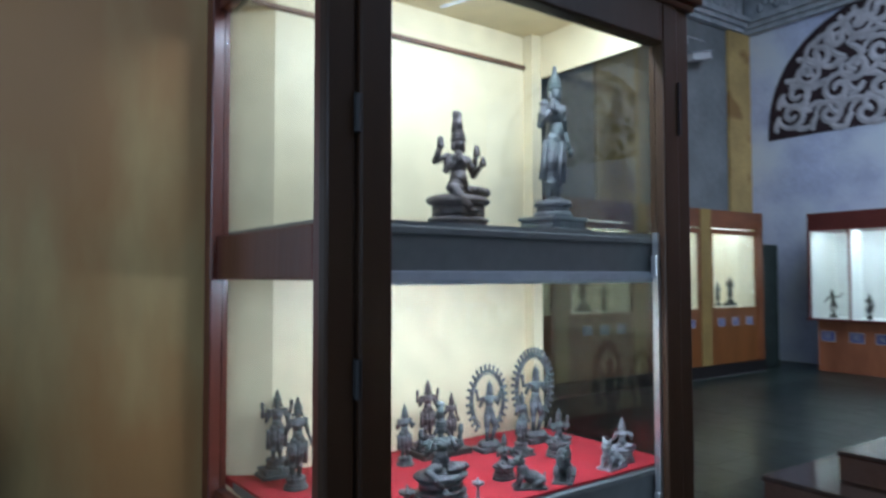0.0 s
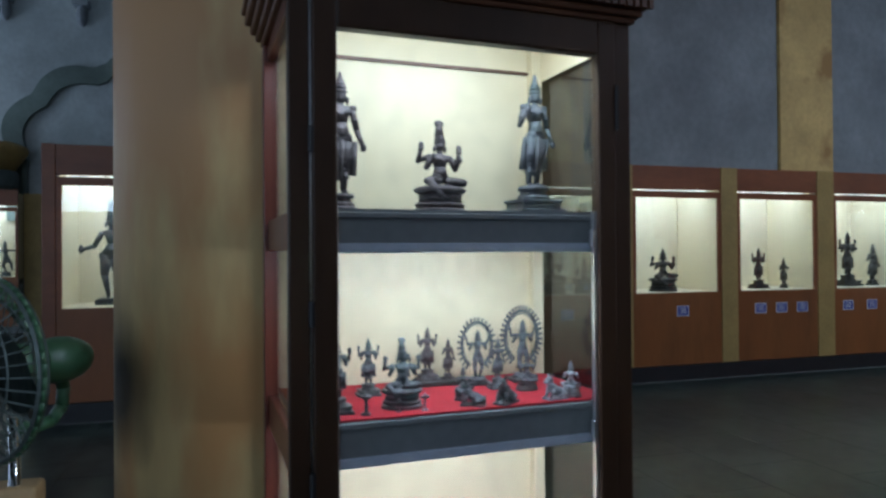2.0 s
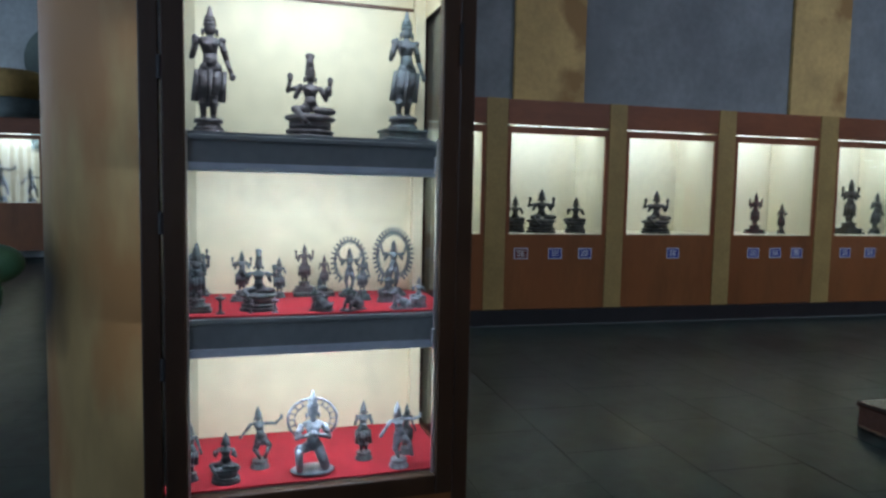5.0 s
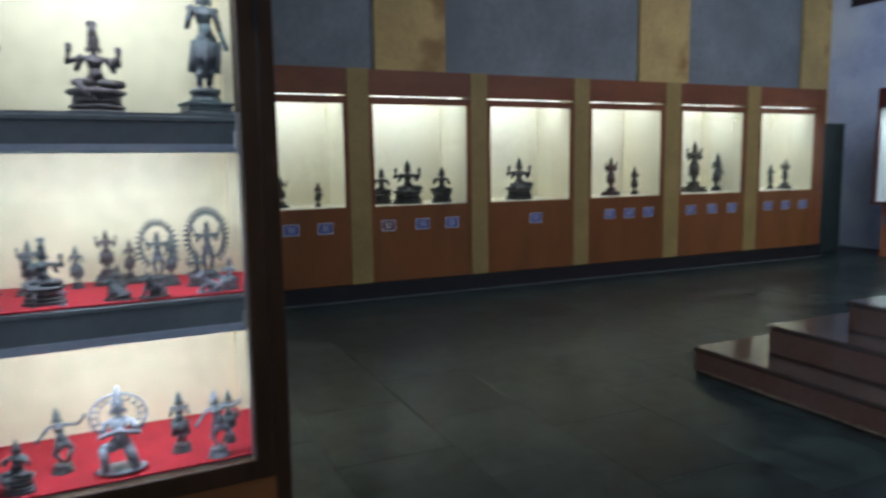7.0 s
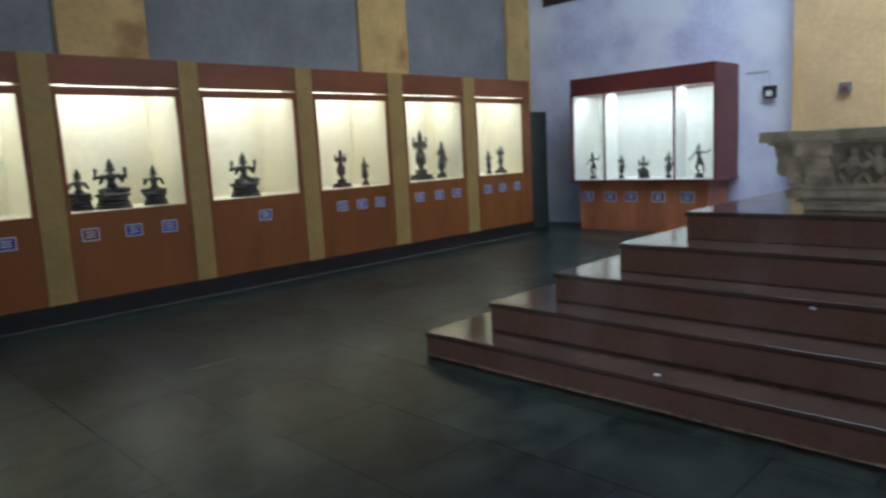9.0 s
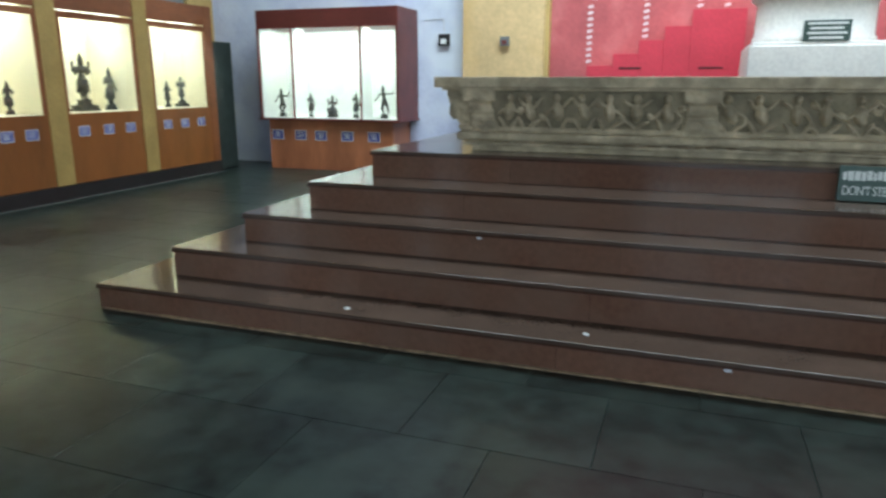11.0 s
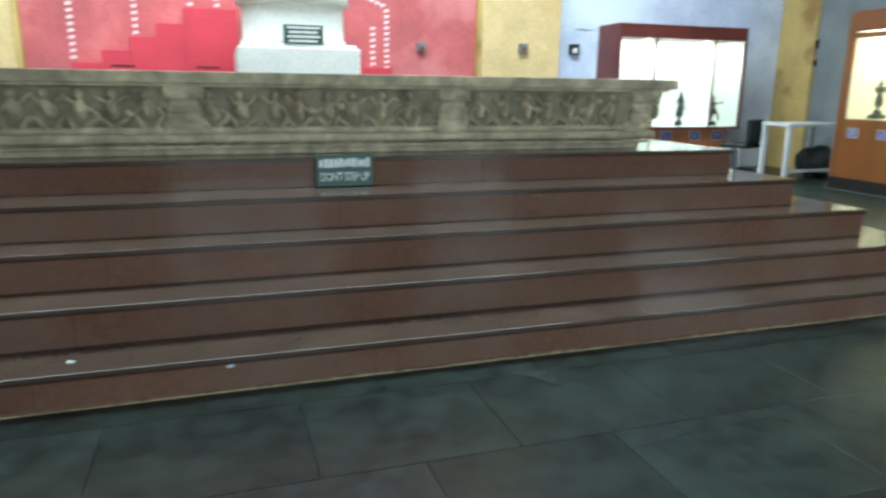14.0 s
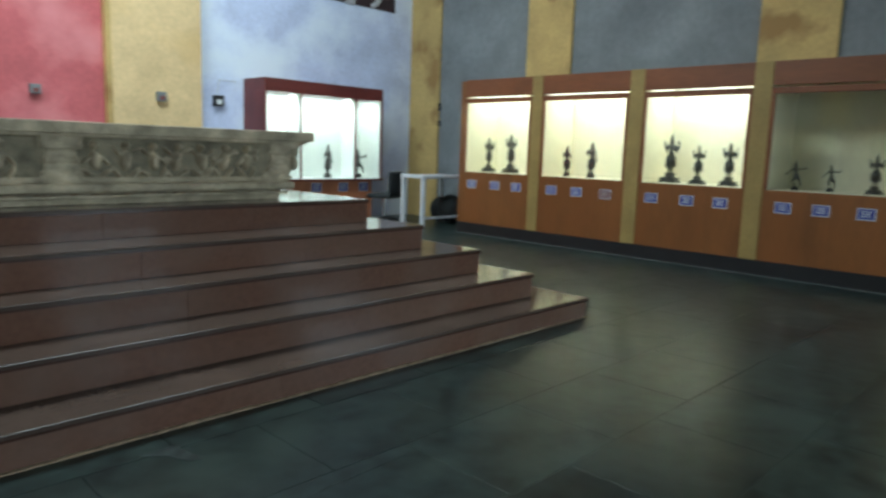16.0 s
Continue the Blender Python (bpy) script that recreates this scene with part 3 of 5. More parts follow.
def fig_seated(arms=4, snake=False, wide=0.2):
    bm = bmesh.new()
    wide *= 1.3
    bmesh.ops.create_cone(bm, cap_ends=True, segments=20, radius1=wide * 1.08, radius2=wide * 1.02, depth=0.06, matrix=Matrix.Translation((0, 0, -0.09)) @ Matrix.Diagonal((1, 0.8, 1, 1)))
    ell(bm, (0, 0, -0.02), (wide * 1.03, wide * 0.82, 0.06), u=20, v=8)
    bmesh.ops.create_cone(bm, cap_ends=True, segments=20, radius1=wide * 0.86, radius2=wide * 0.88, depth=0.09, matrix=Matrix.Translation((0, 0, 0.06)) @ Matrix.Diagonal((1, 0.8, 1, 1)))
    ell(bm, (0, 0, 0.155), (wide * 1.08, wide * 0.86, 0.07), u=20, v=8)
    z = 0.26
    for g in (-1, 1):
        limb(bm, (g * 0.05, -0.02, z), (g * 0.20, -0.10, z - 0.01), 0.062, 0.05)
        ell(bm, (g * 0.20, -0.10, z - 0.01), (0.05, 0.05, 0.048), u=9, v=6)
    limb(bm, (0.20, -0.10, z - 0.01), (-0.02, -0.16, z - 0.01), 0.042, 0.03)
    limb(bm, (-0.20, -0.11, z - 0.01), (-0.10, -0.19, 0.07), 0.044, 0.03)
    ell(bm, (-0.09, -0.205, 0.055), (0.03, 0.055, 0.02), u=8, v=5)
    torso(bm, 0, 0, z + 0.05, 1.2, 0, True)
    head(bm, 0, 0, z + 0.05 + 0.375, 1.25, 0.13)
    if snake:
        ell(bm, (0, 0.01, 0.955), (0.055, 0.03, 0.045), u=10, v=7)
        limb(bm, (0, 0.01, 0.80), (0, 0.01, 0.96), 0.05, 0.03)
    s = z + 0.05 + 0.255
    for g in (-1, 1):
        arm(bm, (g * 0.11, 0, s), (g * 0.17, -0.02, s - 0.15), (g * 0.15, -0.12, s - 0.05), 0.026, (0.022, 0.02, 0.03))
        if arms == 4:
            arm(bm, (g * 0.105, 0.01, s), (g * 0.235, 0.03, s - 0.07), (g * 0.225, -0.01, s + 0.07), 0.026, (0.034, 0.018, 0.050))
    return bm


def fig_dancing(bow=False):
    bm = bmesh.new()
    f = base_lotus(bm, 0.14, 0)
    limb(bm, (0.0, 0, 0.47), (-0.07, -0.03, 0.30), 0.058, 0.04)
    limb(bm, (-0.07, -0.03, 0.30), (0.0, 0, f + 0.01), 0.037, 0.022)
    limb(bm, (0.03, 0, 0.48), (0.13, -0.05, 0.36), 0.056, 0.04)
    limb(bm, (0.13, -0.05, 0.36), (0.06 if not bow else 0.17, -0.06, f + 0.03), 0.037, 0.022)
    for x, z in ((-0.07, 0.30), (0.13, 0.36)):
        ell(bm, (x, -0.04, z), (0.04, 0.038, 0.038), u=9, v=6)
    torso(bm, 0.01, 0, 0.50, 1.05, -0.03)
    head(bm, -0.03, 0, 0.81, 1.05, 0.13)
    arm(bm, (-0.12, 0, 0.715), (-0.20, 0.0, 0.60), (-0.27, -0.03, 0.52), 0.023)
    arm(bm, (0.06, 0, 0.715), (0.22, 0.0, 0.70), (0.30, -0.02, 0.80 if not bow else 0.74), 0.023, (0.02, 0.02, 0.026))
    for k in range(10):
        a = 2 * math.pi * k / 10
        ell(bm, (0.01 + 0.075 * math.cos(a), 0.06 * math.sin(a), 0.43 - 0.01 * (k % 3)), (0.02, 0.02, 0.06), u=6, v=5)
    return bm


def fig_dancer():
    """A slender figure with swung hips, one arm held out and the forearm raised."""
    bm = bmesh.new()
    limb(bm, (-0.045, 0, 0.43), (-0.055, -0.03, 0.235), 0.062, 0.038, 12)
    limb(bm, (-0.055, -0.03, 0.235), (-0.02, 0, 0.02), 0.036, 0.018, 12)
    limb(bm, (0.03, 0, 0.42), (0.065, -0.02, 0.235), 0.055, 0.036, 12)
    limb(bm, (0.065, -0.02, 0.235), (0.055, 0, 0.02), 0.035, 0.018, 12)
    for x, z in ((-0.055, 0.235), (0.065, 0.235)):
        ell(bm, (x, -0.028, z), (0.037, 0.034, 0.036), u=10, v=7)
    for x in (-0.02, 0.055):
        ell(bm, (x, -0.025, 0.012), (0.022, 0.05, 0.014), u=8, v=5)
    ell(bm, (-0.02, 0, 0.435), (0.095, 0.062, 0.062), u=14, v=9)
    limb(bm, (-0.02, 0, 0.44), (0.015, 0, 0.56), 0.070, 0.046, 14)
    limb(bm, (0.015, 0, 0.55), (0.01, 0, 0.675), 0.046, 0.078, 14)
    ell(bm, (0.01, 0, 0.665), (0.092, 0.05, 0.040), u=14, v=8)
    head(bm, 0.005, -0.005, 0.775, 1.0, 0.0)
    limb(bm, (0.005, 0, 0.80), (0.0, 0, 0.97), 0.046, 0.022, 12)
    ell(bm, (0.0, 0, 0.975), (0.024, 0.024, 0.028), u=9, v=6)
    arm(bm, (-0.075, 0, 0.675), (-0.155, 0, 0.53), (-0.265, -0.05, 0.495), 0.024, (0.02, 0.022, 0.016))
    arm(bm, (0.09, 0, 0.685), (0.305, 0, 0.69), (0.255, -0.03, 0.83), 0.023)
    for k in range(3):
        ell(bm, (-0.01, 0, 0.455 + 0.018 * k), (0.094 - 0.008 * k, 0.063, 0.008), u=12, v=4)
    return bm


def fig_arched(flames=24, low=False):
    """A figure under a ring of flames."""
    bm = bmesh.new()
    box(bm, -0.17, 0.17, -0.12, 0.12, 0, 0.05, 0.008)
    bmesh.ops.create_cone(bm, cap_ends=True, segments=16, radius1=0.14, radius2=0.11, depth=0.06, matrix=Matrix.Translation((0, 0, 0.08)))
    cx, cz, rx, rz = 0.0, 0.56, 0.24, 0.33
    pts = [(cx + rx * math.cos(a), 0.03, cz + rz * math.sin(a)) for a in (math.radians(-62 + 304 * i / 40) for i in range(41))]
    tube(bm, pts, 0.019, 7)
    tube(bm, [(p[0] * 0.88, p[1], cz + (p[2] - cz) * 0.9) for p in pts], 0.008, 5)
    for i in range(flames):
        a = math.radians(-55 + 290 * i / (flames - 1))
        c, s = math.cos(a), math.sin(a)
        limb(bm, (rx * c, 0.03, cz + rz * s), ((rx + 0.07) * c, 0.03, cz + (rz + 0.085) * s), 0.022, 0.006, 6)
        ell(bm, ((rx + 0.05) * c, 0.03, cz + (rz + 0.06) * s), (0.021, 0.015, 0.021), u=7, v=5)
    for g in (-1, 1):
        limb(bm, (g * 0.03, 0, 0.40), (g * 0.06, -0.04, 0.27), 0.045, 0.034)
        limb(bm, (g * 0.06, -0.04, 0.27), (g * 0.03, 0, 0.11), 0.032, 0.02)
    torso(bm, 0, 0, 0.42, 0.85)
    head(bm, 0, -0.01, 0.665, 0.85, 0.10)
    for g in (-1, 1):
        arm(bm, (g * 0.075, 0, 0.59), (g * 0.13, 0, 0.51), (g * 0.12, -0.05, 0.60), 0.018)
        arm(bm, (g * 0.075, 0.01, 0.59), (g * 0.15, 0.02, 0.58), (g * 0.18, 0.0, 0.68), 0.018)
    return bm


def fig_kneeling():
    bm = bmesh.new()
    ell(bm, (0, 0, 0.03), (0.24, 0.17, 0.035), u=18, v=6)
    limb(bm, (-0.06, 0, 0.30), (-0.15, -0.12, 0.33), 0.06, 0.05)
    limb(bm, (-0.15, -0.12, 0.33), (-0.14, -0.10, 0.06), 0.048, 0.034)
    limb(bm, (0.06, 0, 0.30), (0.13, -0.10, 0.10), 0.06, 0.05)
    limb(bm, (0.13, -0.10, 0.09), (0.10, 0.10, 0.08), 0.045, 0.03)
    torso(bm, 0, 0, 0.33, 1.25)
    head(bm, 0, -0.01, 0.72, 1.3, 0.16)
    for g in (-1, 1):
        arm(bm, (g * 0.11, 0, 0.58), (g * 0.17, -0.05, 0.44), (g * 0.02, -0.12, 0.50), 0.03)
    tube(bm, [(0.26 * math.cos(a), 0.05, 0.62 + 0.25 * math.sin(a)) for a in (math.radians(-50 + 280 * i / 30) for i in range(31))], 0.016, 6)
    tube(bm, [(0.19 * math.cos(a), 0.05, 0.62 + 0.18 * math.sin(a)) for a in (math.radians(-50 + 280 * i / 24) for i in range(25))], 0.008, 5)
    for i in range(14):
        a = math.radians(-40 + 260 * i / 13)
        limb(bm, (0.19 * math.cos(a), 0.05, 0.62 + 0.18 * math.sin(a)), (0.26 * math.cos(a), 0.05, 0.62 + 0.25 * math.sin(a)), 0.012, 0.008, 5)
    return bm


def fig_animal():
    """A crouching mount on a slab, chest raised and head up."""
    bm = bmesh.new()
    box(bm, -0.44, 0.44, -0.24, 0.24, 0, 0.07, 0.012)
    ell(bm, (0.10, 0, 0.30), (0.32, 0.20, 0.20), Matrix.Rotation(radians(28), 4, "Y"))
    ell(bm, (0.26, 0, 0.22), (0.19, 0.24, 0.16))
    ell(bm, (-0.16, 0, 0.47), (0.17, 0.17, 0.24), Matrix.Rotation(radians(-18), 4, "Y"))
    ell(bm, (-0.27, 0, 0.76), (0.17, 0.13, 0.14))
    ell(bm, (-0.41, 0, 0.70), (0.10, 0.09, 0.07))
    for y in (-0.14, 0.14):
        limb(bm, (-0.20, y, 0.42), (-0.30, y, 0.10), 0.075, 0.05, 8)
        ell(bm, (-0.34, y, 0.09), (0.09, 0.06, 0.04), u=8, v=5)
        limb(bm, (0.26, y * 1.4, 0.24), (0.02, y * 1.5, 0.10), 0.085, 0.06, 8)
        limb(bm, (-0.24, y * 0.6, 0.85), (-0.20, y * 1.1, 1.0), 0.05, 0.012, 6)
    limb(bm, (0.38, 0, 0.22), (0.44, 0.12, 0.42), 0.035, 0.02, 6)
    for k in range(7):
        a = math.pi * (k / 6 - 0.5)
        ell(bm, (-0.14 - 0.04 * math.cos(a), 0.17 * math.sin(a), 0.60), (0.035, 0.035, 0.045), u=7, v=5)
    return bm


def fig_lamp():
    return lathe(bmesh.new(), [(0.2, 0), (0.2, 0.06), (0.08, 0.1), (0.05, 0.3), (0.09, 0.36), (0.05, 0.42), (0.05, 0.62), (0.22, 0.74), (0.24, 0.82), (0.06, 0.82), (0.03, 1.0)], 14)


FIGS = {"stand": fig_standing(), "stand4": fig_standing(False, 4, 0.0, True), "lady": fig_standing(True, 2, 0.03, True), "man": fig_standing(False, 2, -0.015),
        "seat4": fig_seated(4), "snake": fig_seated(4, True), "seat2": fig_seated(2, False, 0.17), "dance": fig_dancing(), "dancer": fig_dancer(), "archer": fig_dancing(True),
        "arch": fig_arched(), "arch_low": fig_arched(30), "kneel": fig_kneeling(), "beast": fig_animal(), "lamp": fig_lamp()}
WORDS = {"stand": "standing goddess figure", "stand4": "standing four-armed deity figure", "lady": "standing goddess figure on a stepped base", "man": "standing deity figure",
         "seat4": "seated four-armed deity figure", "snake": "seated deity figure under a serpent hood", "seat2": "seated deity figure", "dance": "dancing figure with raised arm", "dancer": "slender dancing figure with raised forearm",
         "archer": "striding figure with outstretched arms", "arch": "figure framed by a flame ring", "arch_low": "figure framed by a tall flame ring", "kneel": "kneeling figure before a round halo",
         "beast": "small four-legged mount figurine", "lamp": "small oil lamp stand"}
MESHES = {}
_low = {k: min(v.co.z for v in b.verts) for k, b in FIGS.items()}
_high = {k: max(v.co.z for v in b.verts) for k, b in FIGS.items()}


def statue(kind, x, y, z, h, turn, finish="bronze", where="", group="", wide=1.0):
    key = (kind, finish)
    if key not in MESHES:
        MESHES[key] = mesh_of(FIGS[kind].copy(), "statue", M[finish], True)
    k = h / (_high[kind] - _low[kind])
    ob = new("statue" if kind not in ("lamp", "beast") else {"lamp": "oil_lamp", "beast": "figurine"}[kind], MESHES[key])
    ob.matrix_world = pose(x, y, z - _low[kind] * k, 0, 0, turn) @ Matrix.Diagonal((k * wide, k * wide, k, 1))
    col = {"bronze": "grey-green bronze", "bronze_brown": "brown bronze", "bronze_dark": "dark bronze", "silvery": "pale grey metal"}[finish]
    return tagged(ob, " ".join(f"{col} {WORDS[kind]} {where}".split()[:12]), "statue" if kind != "lamp" else "lamp", group)


# ---- wall display cases ----
def pane(name, bm, parent, material=None):
    ob = part(name, bm, material or GLASS, parent, "clear glass pane")
    ob.visible_shadow = False
    return ob


def label_card(m, w=0.155, h=0.115, red=False):
    """A small printed card; front towards local -y."""
    ob = empty("label_card", m)
    part("card", boxed(-w / 2, w / 2, -0.004, 0, -h / 2, h / 2), M["plate"], ob)
    part("print", boxed(-w * 0.44, w * 0.44, -0.0055, -0.004, -h * 0.42, h * 0.42), M["maroon" if red else "blue"], ob, "printed panel")
    bm = bmesh.new()
    for k in range(3):
        z = h * (0.22 - 0.2 * k)
        g = 0.30 - 0.05 * (k == 1)
        box(bm, -w * g, w * g * 0.9, -0.0065, -0.0055, z - h * 0.035, z + h * 0.035)
    part("writing", bm, M["letter"], ob, "lines of white writing")
    return tagged(ob, "small card with white writing on blue" if not red else "small card with white writing on dark red", "label", "case labels")


def display_case(y0, y1, m, lit=True, depth=0.78, lining="cream", strip_gap=0.04):
    """One bay of the case row. Local: front face at x = 0 looking to +x, y along the row."""
    ob = empty("display_case", m)
    a, b = y0 - strip_gap, y1 + strip_gap
    part("lower_panel", boxed(-0.03, 0, a, b, 0.17, 0.975, 0.003), M["panel"], ob, "orange-brown laminate front panel")
    part("header_panel", boxed(-0.03, 0, a, b, 2.125, 2.385, 0.003), M["header"], ob, "red-brown laminate header")
    part("header_rail", boxed(-0.03, 0.004, a, b, 2.035, 2.105, 0.003), M["header"], ob)
    for e0, e1 in ((a, y0), (y1, b)):
        part("stile", boxed(-0.03, 0.003, e0, e1, 0.975, 2.035, 0.002), M["header"], ob)
    part("case_floor", boxed(-depth, -0.03, a, b, 0.94, 0.98), M[lining], ob)
    part("back_panel", boxed(-depth - 0.02, -depth, a, b, 0.94, 2.3), M[lining], ob, "pale case lining")
    for e0, e1 in ((a, a + 0.02), (b - 0.02, b)):
        part("side_panel", boxed(-depth, -0.03, e0, e1, 0.98, 2.3), M[lining], ob)
    part("top_panel", boxed(-depth - 0.02, -0.03, a, b, 2.3, 2.33), M[lining], ob)
    pane("glass", boxed(-0.022, -0.017, y0, y1, 0.975, 2.035), ob)
    if lit:
        w = y1 - y0
        for f0, f1 in ((0.03, 0.28), (0.32, 0.86)):
            part("lamp_slit", boxed(-0.024, -0.018, y0 + w * f0, y0 + w * f1, 2.111, 2.118), LIT, ob, "glowing gap under the header")
    tagged(ob, "built-in wooden display case with lit cream interior and bronzes" if lit else "unlit built-in wooden display case with bronze figures", "display case", "wall display cases")
    if lit:
        c = m @ Vector((-0.34, (y0 + y1) / 2, 2.25))
        yaw = m.to_euler().z
        area("case_tube", Matrix.Translation(c) @ Matrix.Rotation(yaw, 4, "Z") @ pose(0, 0, 0, 0, 30, 0), 0.12, (y1 - y0) * 0.92, CASE_W * (y1 - y0), TUBE)
    return ob


def strip(y0, y1, m, name):
    ob = part(name, boxed(-0.05, 0.008, y0, y1, 0.17, 2.388, 0.004), M["strip"])
    ob.matrix_world = m
    return tagged(ob, "ochre painted upright strip between display cases", "trim", "", "structure")


WEST = pose(-5.44, 0, 0)
wins = [(-0.53, 0.64), (0.97, 2.02), (2.345, 3.395), (3.71, 4.79), (5.08, 6.15), (6.455, 7.525), (7.86, 8.93), (9.25, 10.31)]
for a, b in wins:
    display_case(a, b, WEST)
for k in range(len(wins) - 1):
    strip(wins[k][1] + 0.042, wins[k + 1][0] - 0.042, WEST, f"trim_{k + 3}")
for nm, y0, y1 in (("wall_case_end_1", -0.68, -0.572), ("wall_case_end_2", 10.352, 10.5)):
    ob = part(nm, boxed(-1.0, 0.006, y0, y1, 0.17, 2.39, 0.006), M["header"])
    ob.matrix_world = WEST
    tagged(ob, "red-brown end panel of the display case row", "panel", "", "structure")

struct("baseboard_1", boxed(-6.4, -5.415, -0.68, 10.5, 0, 0.168), M["black"], "black skirting below the west case row", "baseboard")
struct("baseboard_2", boxed(9.635, 10.9, -1.3, 9.32, 0, 0.168), M["black"], "black skirting below the east case row", "baseboard")
struct("floor_edge_1", boxed(-5.414, -5.385, -0.68, 10.5, 0, 0.003), M["paleline"], "pale line along the case skirting", "trim")
struct("floor_edge_2", boxed(9.605, 9.634, -1.3, 9.32, 0, 0.003), M["paleline"], "pale line along the case skirting", "trim")
ROW = "in a wall case"
for kind, y, h, x, fin in (("stand4", -0.22, 0.92, -5.92, "bronze"), ("man", 1.2, 0.3, -5.85, "bronze_dark"), ("stand", 1.7, 0.3, -5.85, "bronze_dark"),
                           ("stand", 2.49, 0.26, -5.80, "bronze_dark"), ("stand4", 2.79, 0.33, -5.72, "bronze_dark"), ("stand", 3.17, 0.26, -5.72, "bronze_dark"),
                           ("seat2", 3.90, 0.40, -5.78, "bronze_dark"), ("seat4", 4.17, 0.48, -5.68, "bronze_dark"), ("seat2", 4.58, 0.40, -5.68, "bronze_dark"),
                           ("seat4", 5.60, 0.49, -5.70, "bronze_dark"), ("stand4", 6.98, 0.49, -5.75, "bronze_dark"), ("man", 7.36, 0.37, -5.75, "bronze_dark"),
                           ("stand4", 8.40, 0.69, -5.78, "bronze_dark"), ("stand", 8.83, 0.54, -5.80, "bronze_dark"),
                           ("man", 9.88, 0.37, -5.80, "bronze_dark"), ("stand4", 10.10, 0.44, -5.74, "bronze_dark")):
    if y < 0.5:
        statue("dancer", x, y, 1.03, h, 90, "bronze", ROW, "wall case bronzes")
    else:
        statue(kind, x, y, 0.98, h, 90 if kind != "seat2" else 55, fin, ROW, "wall case bronzes", 1.3 if "seat" in kind else 1.15)
_bm = boxed(-0.17, 0.17, -0.11, 0.11, 0, 0.05, 0.004)
_plinth = part("plinth", _bm, M["black"])
_plinth.matrix_world = pose(-5.92, -0.22, 0.98)
tagged(_plinth, "low dark plinth inside a wall case", "plinth")
for y in (-0.02, 0.35, 1.3, 1.75, 2.5, 2.82, 3.17, 3.85, 4.24, 4.59, 5.67, 6.73, 7.03, 7.33, 8.03, 8.40, 8.75, 9.43, 9.77, 10.12):
    label_card(pose(-5.44, y, 0.77, 0, 0, 90), red=abs(y - 3.85) < 0.01)

EAST = pose(9.65, 0, 0, 0, 0, 180) @ Matrix.Diagonal((1, 1, 0.985, 1))
ewins = [(3.42, 4.66), (4.94, 6.18), (6.46, 7.73), (7.99, 9.20)]
for k, (a, b) in enumerate(ewins):
    display_case(-b, -a, EAST, lit=k > 0)
for k in range(3):
    strip(-ewins[k + 1][0] + 0.042, -ewins[k][1] - 0.042, EAST, f"trim_{k + 20}")
for k, (a, b) in enumerate(((1.90, 3.14), (0.38, 1.62), (-1.14, 0.10))):
    display_case(-b, -a, EAST)
    strip(-(a + 1.52) + 0.042, -b - 0.042, EAST, f"trim_{k + 30}")
ob = part("wall_case_end_3", boxed(-1.25, 0.006, -9.32, -9.242, 0.17, 2.37, 0.006), M["panel"])
ob.matrix_world = EAST
tagged(ob, "orange-brown end panel of the display case row", "panel", "", "structure")
for kind, y, h, x in (("stand4", 8.97, 0.53, 9.95), ("stand4", 8.54, 0.60, 9.96), ("man", 7.51, 0.44, 9.96), ("stand", 7.11, 0.50, 9.95),
                      ("stand4", 5.95, 0.60, 9.95), ("stand4", 5.59, 0.48, 9.95), ("stand4", 5.21, 0.52, 9.95),
                      ("archer", 4.45, 0.33, 9.90), ("archer", 4.13, 0.30, 10.03), ("stand4", 3.70, 0.42, 9.98)):
    statue(kind, x, y, 0.966, h, -90, "bronze_dark", "in a wall case", "wall case bronzes")
for y in (9.04, 8.58, 8.17, 7.54, 7.13, 6.68, 6.03, 5.565, 5.16, 4.47, 4.09, 3.67):
    label_card(pose(9.65, y, 0.775, 0, 0, -90), 0.17, 0.12, red=abs(y - 6.68) < 0.01)


